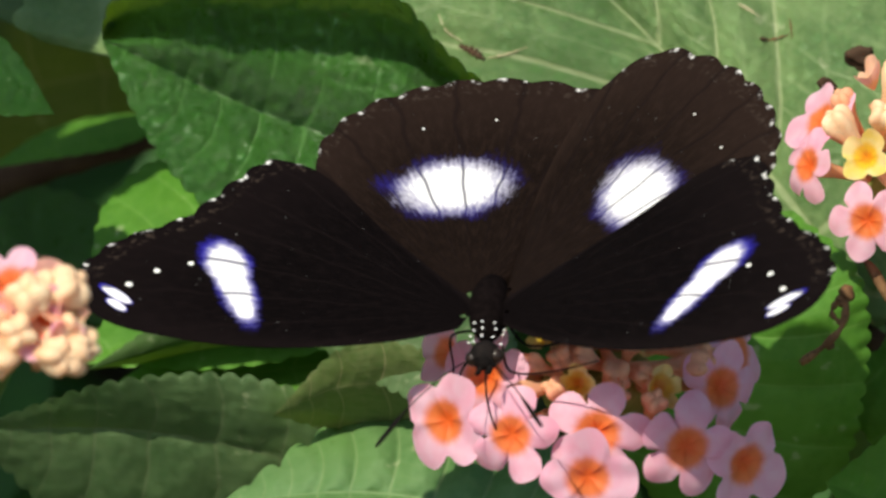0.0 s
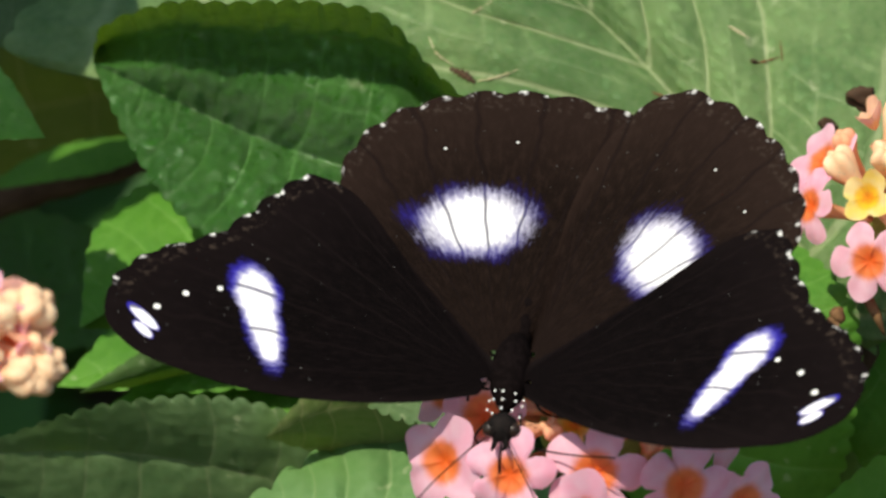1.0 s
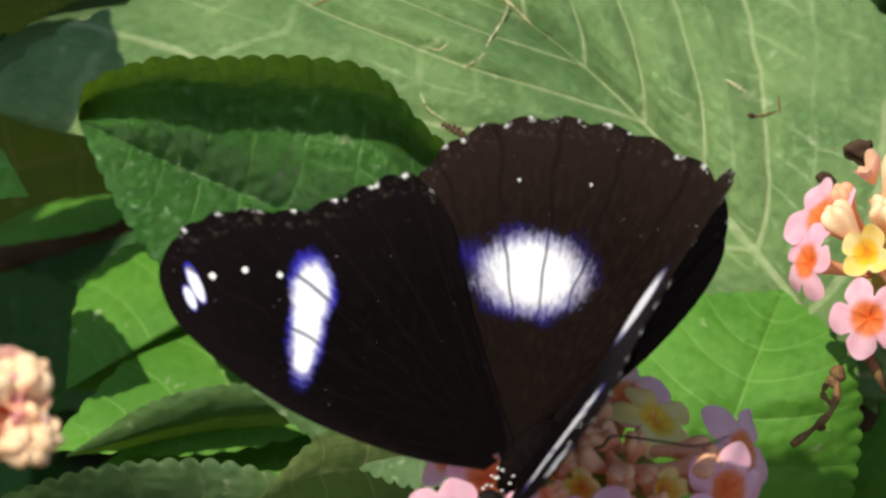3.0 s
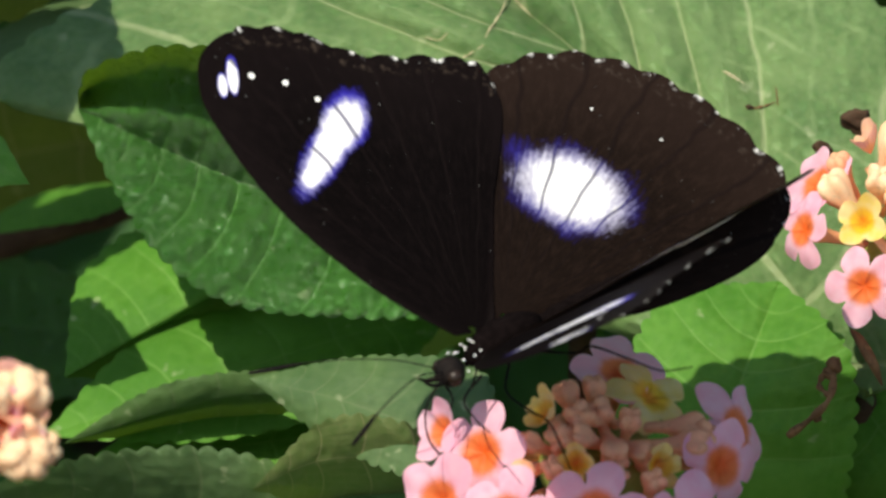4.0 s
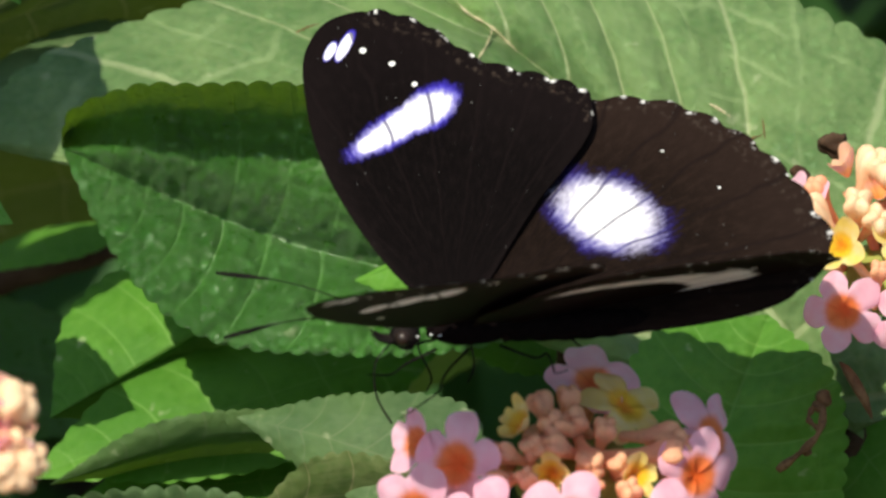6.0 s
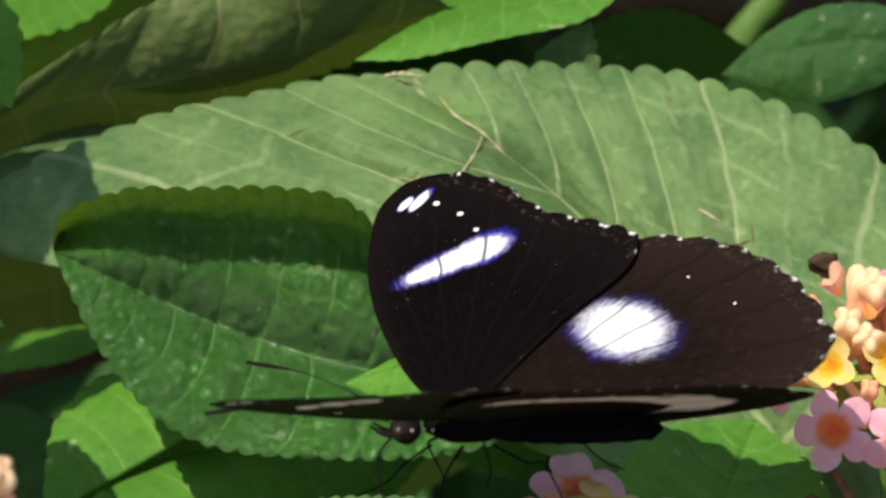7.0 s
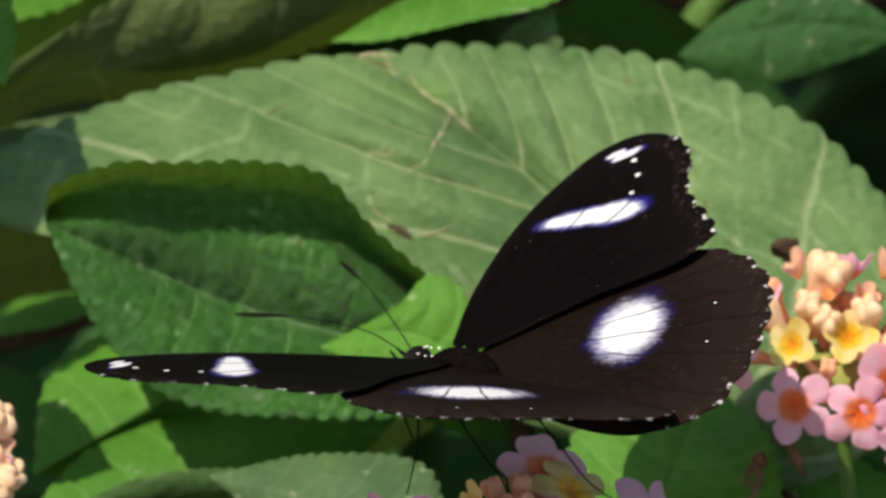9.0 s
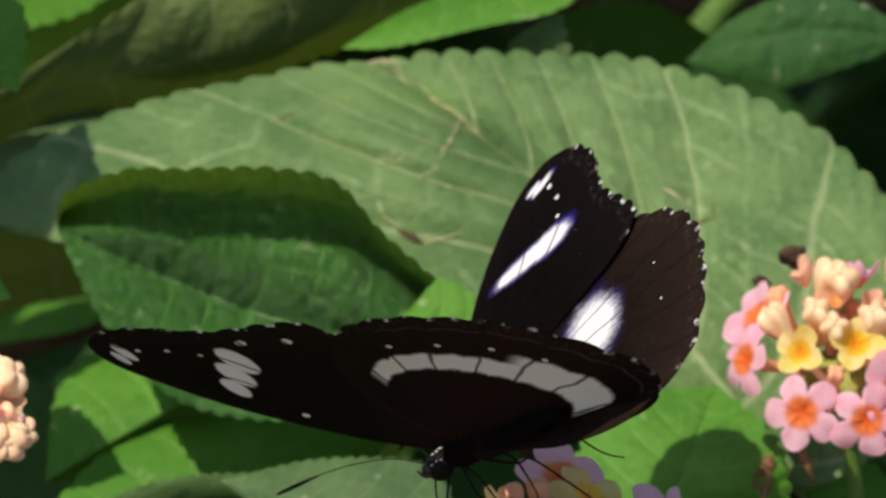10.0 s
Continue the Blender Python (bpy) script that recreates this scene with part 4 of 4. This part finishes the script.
FORE_LOW = wing_material("forewing_under", FORE_HINGE, [(25.9, 7.6, 3.4, 1.7, SLANT, 0.25), (23.4, 10.8, 3.2, 1.5, SLANT, 0.25), (21.0, 13.6, 2.4, 1.2, SLANT, 0.25), (32.5, 18.2, 2.3, 0.7, SLANT, 0.2), (31.6, 19.8, 1.7, 0.6, SLANT, 0.2)],
                         FORE_DOTS + [(29.0, 3.5, 0.7), (27.0, -1.5, 0.7), (13.0, 11.5, 0.5)], 5.2, (0.46, 0.76, 26), (), (0.006, 0.0035, 0.003), 0.0, 0.1)
HIND_LOW = wing_material("hindwing_under", HIND_HINGE, [], [(22.8, -10.0, 0.4), (21.5, -15.5, 0.4), (18.8, -20.5, 0.4), (15.0, -24.5, 0.4)], 4.6, (0.30, 0.84, 30),
                         ((0.26, 0.85, 0.56, 0.71), (0.60, 0.88, 0.66, 0.78), (0.36, 0.86, 0.900, 0.918)), (0.006, 0.003, 0.0025), 0.0, 0.1)
BLACK = plain_material("black_chitin", (0.006, 0.005, 0.005), (0.012, 0.009, 0.008), 900, 0.75, 0.06, 0.0001)
FUR = plain_material("brown_fur", (0.003, 0.002, 0.002), (0.006, 0.004, 0.004), 1600, 0.95, 0.02, 0.0002)
WHITE = plain_material("white_scales", (0.80, 0.80, 0.78), (0.86, 0.86, 0.84), 900, 0.6, 0.3, 0.0001)
EYE_MAT = plain_material("dark_eye", (0.012, 0.007, 0.005), (0.020, 0.011, 0.007), 900, 0.35, 0.3, 0.00005)


def wing_mesh(outline, hinge, side, lift, scallops, first, last, camber):
    """One sheet of a wing, relative to its hinge. side: 1 for the right, -1 for the left."""
    ns, nr = 150, 22
    o = spline([(s, x, y, 0.0) for s, x, y in outline], ns)
    root = np.array([hinge[0], 0.5 * (outline[0][2] + outline[-1][2])])
    bm = bmesh.new()
    a, b = bm.loops.layers.uv.new("wing"), bm.loops.layers.uv.new("edge")
    verts, data = [], []
    for i in range(ns + 1):
        s = i / ns
        edge = o[i][:2].copy()
        if first < s < last:
            way = (edge - root) / np.linalg.norm(edge - root)
            edge += way * 0.62 * (abs(math.sin(math.pi * scallops * (s - first) / (last - first))) - 0.6)
        row, dr = [], []
        for j in range(nr + 1):
            r = 0.02 + 0.98 * j / nr
            x, y = root + (edge - root) * r
            z = camber * 0.045 * (x * (36 - x) / 36) - 0.12 * math.sin(9 * math.atan2(y - root[1], x - root[0] + 1)) * r * r
            z -= 0.9 * max(0.0, (s - 0.8) / 0.2) * r * (1 if last > 0.8 else 0) * 2.0
            row.append(bm.verts.new((side * (x - hinge[0]) * MM, (y - hinge[1]) * MM, (z + lift) * MM)))
            dr.append(((x / 10, y / 10), (s, r)))
        verts.append(row)
        data.append(dr)
    for i in range(ns):
        for j in range(nr):
            f = bm.faces.new((verts[i][j], verts[i + 1][j], verts[i + 1][j + 1], verts[i][j + 1]))
            for loop, (p, q) in zip(f.loops, ((i, j), (i + 1, j), (i + 1, j + 1), (i, j + 1))):
                loop[a].uv, loop[b].uv = data[p][q]
    return bm


def body_tube(points, radii, sides=18):
    return tube([Vector(p) * MM for p in points], [r * MM for r in radii], sides)


def build_butterfly():
    fly = tagged(new("butterfly"), "black butterfly with violet-rimmed white wing patches, feeding", "butterfly")
    part("thorax", body_tube([(0, -4.2 + k * 0.9, 0.15 * math.sin(k / 9 * 3.1)) for k in range(11)], [0.9, 1.4, 1.75, 2.0, 2.05, 2.05, 2.0, 1.9, 1.6, 1.1, 0.6]), FUR, fly, "black furry thorax")
    part("abdomen", body_tube([(0, -3.0 - k * 1.15, -0.9 - 0.04 * k) for k in range(15)], [0.9 + 0.5 * math.sin(0.25 + k / 14 * 2.7) + (0.12 if k % 2 else 0) for k in range(14)] + [0.3]), FUR, fly, "slender dark brown abdomen")
    head = part("head", body_tube([(0, 5.4 + k * 0.42, -0.2) for k in range(8)], [0.7, 1.2, 1.5, 1.6, 1.55, 1.35, 1.0, 0.4]), BLACK, fly, "black head with white flecks")
    for sx in (-1, 1):
        bm = bmesh.new()
        bmesh.ops.create_uvsphere(bm, u_segments=16, v_segments=10, radius=0.8 * MM)
        for v in bm.verts:
            v.co += Vector((sx * 1.15, 7.1, -0.1)) * MM
        part("eye", bm, EYE_MAT, head, "dark brown eye")
        p = [Vector(q) * MM for q in spline([(sx * 0.5, 8.0, 0.6), (sx * 2.0, 12.0, 3.0), (sx * 5.0, 18.0, 4.6), (sx * 8.2, 24.5, 5.0)], 26)]
        part("antenna", tube(p, [(0.07 if k < 20 else 0.07 + 0.17 * math.sin((k - 19) / 7 * 2.6)) * MM for k in range(27)], 8), BLACK, head, "thin black clubbed antenna")
        p = [Vector(q) * MM for q in spline([(sx * 0.5, 8.0, -0.6), (sx * 0.6, 9.2, -0.3), (sx * 0.5, 10.2, 0.5)], 8)]
        part("palp", tube(p, [(0.35 - 0.03 * k) * MM for k in range(9)], 8), BLACK, head)
    # the right legs are drawn in, the left ones reach out to the flowers
    legs = []
    for way in (((1.2, 4.0, -1.6), (3.2, 5.6, -3.0), (3.4, 4.6, -6.4), (3.6, 5.2, -8.0)),
                ((1.5, 0.8, -1.8), (4.4, 0.6, -2.4), (5.2, 0.2, -6.4), (5.5, 1.0, -8.4)),
                ((1.5, -2.2, -1.8), (5.4, -6.6, -1.6), (7.4, -10.4, -6.6), (8.2, -12.6, -8.2)),
                ((-1.2, 4.0, -1.6), (-2.1, 7.0, -2.4), (-6.2, 8.8, -1.6), (-12.0, 11.2, 1.1)),
                ((-1.5, 0.8, -1.8), (-3.6, 3.0, -2.8), (-8.4, 4.0, -2.0), (-12.7, 4.6, -1.2), (-21.0, 8.7, 0.1)),
                ((-1.5, -2.2, -1.8), (-4.3, -5.3, -2.3), (-5.3, -6.5, -1.6), (-11.2, -6.7, -0.3), (-16.1, -6.7, 0.9), (-19.8, -7.7, 2.7))):
        hip = Vector(way[0])
        p = [(Vector(q) - hip) * MM for q in spline(list(way), 24)]
        leg = part("leg", tube(p, [(0.15 - 0.0032 * k) * MM for k in range(25)], 8), BLACK, fly)
        leg.matrix_local = Matrix.Translation(hip * MM)
        legs.append((leg, hip * MM, p[-1]))
    p = [Vector(q) * MM for q in spline([(0, 8.3, -0.9), (0.2, 10.0, -3.0), (0.2, 10.2, -6.5), (0, 9.0, -9.5)], 16)]
    part("proboscis", tube(p, [0.11 * MM] * 17, 8), BLACK, head, "uncoiled black proboscis")
    rng = random.Random(5)
    for k in range(14):
        a, y = -1.5 + 0.75 * (k % 5) + rng.uniform(-0.15, 0.15), 3.4 + 1.25 * (k // 5) + rng.uniform(-0.3, 0.3)
        r = 1.62 if y > 5.2 else 1.75
        bm = bmesh.new()
        bmesh.ops.create_icosphere(bm, subdivisions=2, radius=0.13 * MM)
        for v in bm.verts:
            v.co.z *= 0.7
            v.co += Vector((r * math.sin(a), y, r * math.cos(a) - 0.15)) * MM
        part("white_fleck", bm, WHITE, head, "white fleck of scales")
    wings = {}
    for side, tag in ((1, "R"), (-1, "L")):
        f = part("forewing", wing_mesh(FORE_OUT, FORE_HINGE, side, 0.18, 8, 0.47, 0.74, 1.0), FORE_TOP, fly, "black forewing with two white patches")
        part("underside", wing_mesh(FORE_OUT, FORE_HINGE, side, 0.08, 8, 0.47, 0.74, 1.0), FORE_LOW, f, "brown underside with white patches")
        h = part("hindwing", wing_mesh(HIND_OUT, HIND_HINGE, side, 0.0, 9, 0.30, 0.83, 0.8), HIND_TOP, fly, "scalloped black hindwing with a round white patch")
        part("underside", wing_mesh(HIND_OUT, HIND_HINGE, side, -0.14, 9, 0.30, 0.83, 0.8), HIND_LOW, h, "brown underside with a white band")
        wings[tag + "F"], wings[tag + "H"] = f, h
    return fly, wings, legs[3:]


build_ground()
build_thicket()
build_shrub()
middle_head, right_head, left_head = build_flowers()
build_dry_bits()
butterfly, wings, left_legs = build_butterfly()

# ---- what moves ----
# seconds, place (u, v, depth) of the thorax, turn of the body; then for each wing its lift, sweep and twist: right fore, right hind, left fore, left hind
FLIGHT = (
    (0, 785, 980, -0.0468, 52.1, 11.5, 187.6, (16, -25, -2), (15, -37, 0), (14, -5, 2), (13, 10, 1)),
    (0.5, 805, 1040, -0.0466, 43.4, 14.2, 191.3, (17, -24, -2), (16, -33, -1), (17, -9, 5), (16, 4, 5)),
    (1, 840, 1053, -0.0465, 40.2, 11.2, 179, (18, -25, -1), (17, -33, 0), (17, -11, 2), (17, 4, 2)),
    (1.5, 828, 1027, -0.0459, 39.6, 16.7, 167.6, (29, -26, -1), (28, -28, -1), (32, -13, 3), (31, 2, 4)),
    (2, 835, 1037, -0.0457, 33.6, 24.4, 167.8, (37, -30, -1), (36, -26, -1), (42, -18, 1), (40, -8, 3)),
    (2.5, 866, 1068, -0.0454, 30.2, 26.1, 171.2, (48, -40, -2), (48, -31, -2), (52, -22, -2), (52, -20, -1)),
    (2.7, 893, 1119, -0.0447, 33.6, 31.3, 165.4, (51, -10, -7), (51, -9, -6), (52, -9, -9), (51, -28, -8)),
    (3.8, 827, 924, -0.0448, 40.8, 39.2, 159.8, (36, -27, 1), (36, -27, 1), (38, -3, 2), (43, -17, 2)),
    (4, 842, 905, -0.0446, 39.3, 42.7, 147.7, (36, -18, 0), (35, -19, -1), (37, -12, 0), (42, -23, 0)),
    (4.5, 849, 913, -0.0443, 39, 43.7, 146.8, (38, -18, -2), (37, -16, -2), (38, -10, -2), (44, -23, -2)),
    (5, 846, 901, -0.044, 37.5, 47.7, 145.1, (37, -19, -2), (36, -11, -2), (37, -18, -3), (43, -23, -3)),
    (5.2, 841, 883, -0.0439, 44.8, 46.8, 146.3, (35, -16, -2), (34, -9, -2), (35, -14, -4), (40, -21, -3)),
    (6.3, 808, 803, -0.0339, -12.1, 69.9, 81.9, (26, -16, -2), (25, -12, -1), (25, -10, -3), (24, -14, -3)),
    (6.5, 810, 801, -0.0341, -7, 71, 86.7, (22, -13, -1), (22, -9, 0), (22, -12, -1), (22, -7, -1)),
    (7, 826, 806, -0.0344, -44.1, 68, 51.1, (22, -12, -1), (21, -5, -1), (22, -10, -1), (22, -11, -1)),
    (7.5, 810, 801, -0.0347, -46.6, 63.7, 44.4, (5, -11, -4), (5, -11, -4), (5, -13, 0), (5, -13, 0)),
    (7.8, 803, 806, -0.0349, -46.3, 62.7, 42.3, (12, -13, -6), (12, -9, -5), (13, -18, -1), (12, -14, -1)),
    (8, 801, 805, -0.0352, -54.4, 48.9, 40.3, (26, -16, -6), (25, -13, -5), (26, -14, 1), (25, -9, 1)),
    (8.2, 900, 795, -0.0356, -56.1, 40.8, 31.1, (27, -23, -6), (26, -20, -4), (26, -6, 2), (26, 1, 2)),
    (8.5, 883, 800, -0.0356, -59.4, 43.9, 25.1, (14, -22, -6), (13, -21, -4), (12, -5, -1), (12, -3, -1)),
    (9, 875, 777, -0.036, -62.9, 42.1, 26, (17, -21, -6), (16, -21, -4), (15, 1, -2), (14, -3, -2)),
    (9.5, 919, 792, -0.0364, -62.2, 39.7, 25.7, (21, -24, -6), (20, -22, -3), (19, 1, 0), (19, 0, 0)),
    (9.8, 878, 894, -0.0449, -81, 40.2, 24, (33, -26, -2), (32, -19, 0), (32, -10, 4), (32, -10, 4)),
    (10, 864, 913, -0.0507, -98.1, 34.5, 19.3, (41, -19, 6), (40, -16, 8), (39, -13, 4), (38, -20, 4)),
)
# seconds, shift in the plan of each flower head as it rocks under the weight and the wind
CENTRE_SWAY = ((0, -25, 29), (0.5, -11, 30), (1, -14, 60), (1.5, -3, 42), (2.1, 3, 33), (2.5, 1, 36), (2.7, 6, 67), (3.8, -5, 38), (4, 0, 38), (4.5, 0, 0), (5.2, -15, -20), (6.3, -35, -3), (6.5, -44, -9), (7, -30, 0), (8.5, -25, 38), (9, -25, 40), (9.5, -28, 38), (10, -11, 45))
LEFT_SWAY = ((0, 7, -41), (0.5, 4, -77), (1, -34, -47), (1.5, -14, -53), (2.1, -21, -64), (2.5, -18, -73), (2.7, -12, -53), (3.8, -28, -18), (4, -16, 4), (4.5, 0, 0), (5.2, -11, -25), (6.3, -15, -60), (6.5, -35, -76), (9, -27, -106), (9.5, -31, -158), (10, -31, -185))
RIGHT_SWAY = ((0, -19, 17), (0.5, -10, 26), (1, 1, 50), (1.5, -4, 39), (2.1, -4, 27), (2.5, -11, 35), (2.7, -6, 55), (3.8, 1, 12), (4, -3, 8), (4.5, 0, 0), (5.2, -16, -6), (6.3, -22, -6), (6.5, -23, 1), (7, -17, 19), (7.5, -9, 31), (8, -10, 41), (8.5, 3, 52), (9, 8, 44), (9.5, 9, 47), (10, 7, 51))


def wing_pose(hinge, side, lift, sweep, twist):
    turn = Euler((0, -side * radians(lift), 0)).to_matrix() @ Euler((radians(twist), 0, 0)).to_matrix() @ Euler((0, 0, side * radians(sweep))).to_matrix()
    return Matrix.Translation((side * hinge[0] * MM, hinge[1] * MM, hinge[2] * MM)) @ turn.to_4x4()


def motions():
    walk(butterfly, [(row[0], Matrix.Translation(at(*row[1:4])) @ VIEW @ pose(0, 0, 0, *row[4:7])) for row in FLIGHT])
    for k, (tag, hinge, side) in enumerate((("RF", FORE_HINGE, 1), ("RH", HIND_HINGE, 1), ("LF", FORE_HINGE, -1), ("LH", HIND_HINGE, -1))):
        walk(wings[tag], [(row[0], wing_pose(hinge, side, *row[7 + k])) for row in FLIGHT])
    # the left legs swing round to the flowers as the body turns
    for (leg, hip, toe), goal in zip(left_legs, ((-11.0, 0.2, -10.6), (-4.4, -8.0, -13.5), (5.9, -15.6, -15.4))):
        still = toe.rotation_difference(toe)
        swing = toe.rotation_difference(Vector(goal) * MM - hip)
        walk(leg, [(t, Matrix.Translation(hip) @ still.slerp(swing, share).to_matrix().to_4x4()) for t, share in ((0, 0), (6.3, 0), (7.3, 0.5), (8.2, 1), (10, 1))])
    for head, sway in ((middle_head, CENTRE_SWAY), (right_head, RIGHT_SWAY), (left_head, LEFT_SWAY)):
        home = head.matrix_world.copy()
        walk(head, [(t, Matrix.Translation((du * STEP) * RIGHT - (dv * STEP) * UP) @ home) for t, du, dv in sway])


motions()
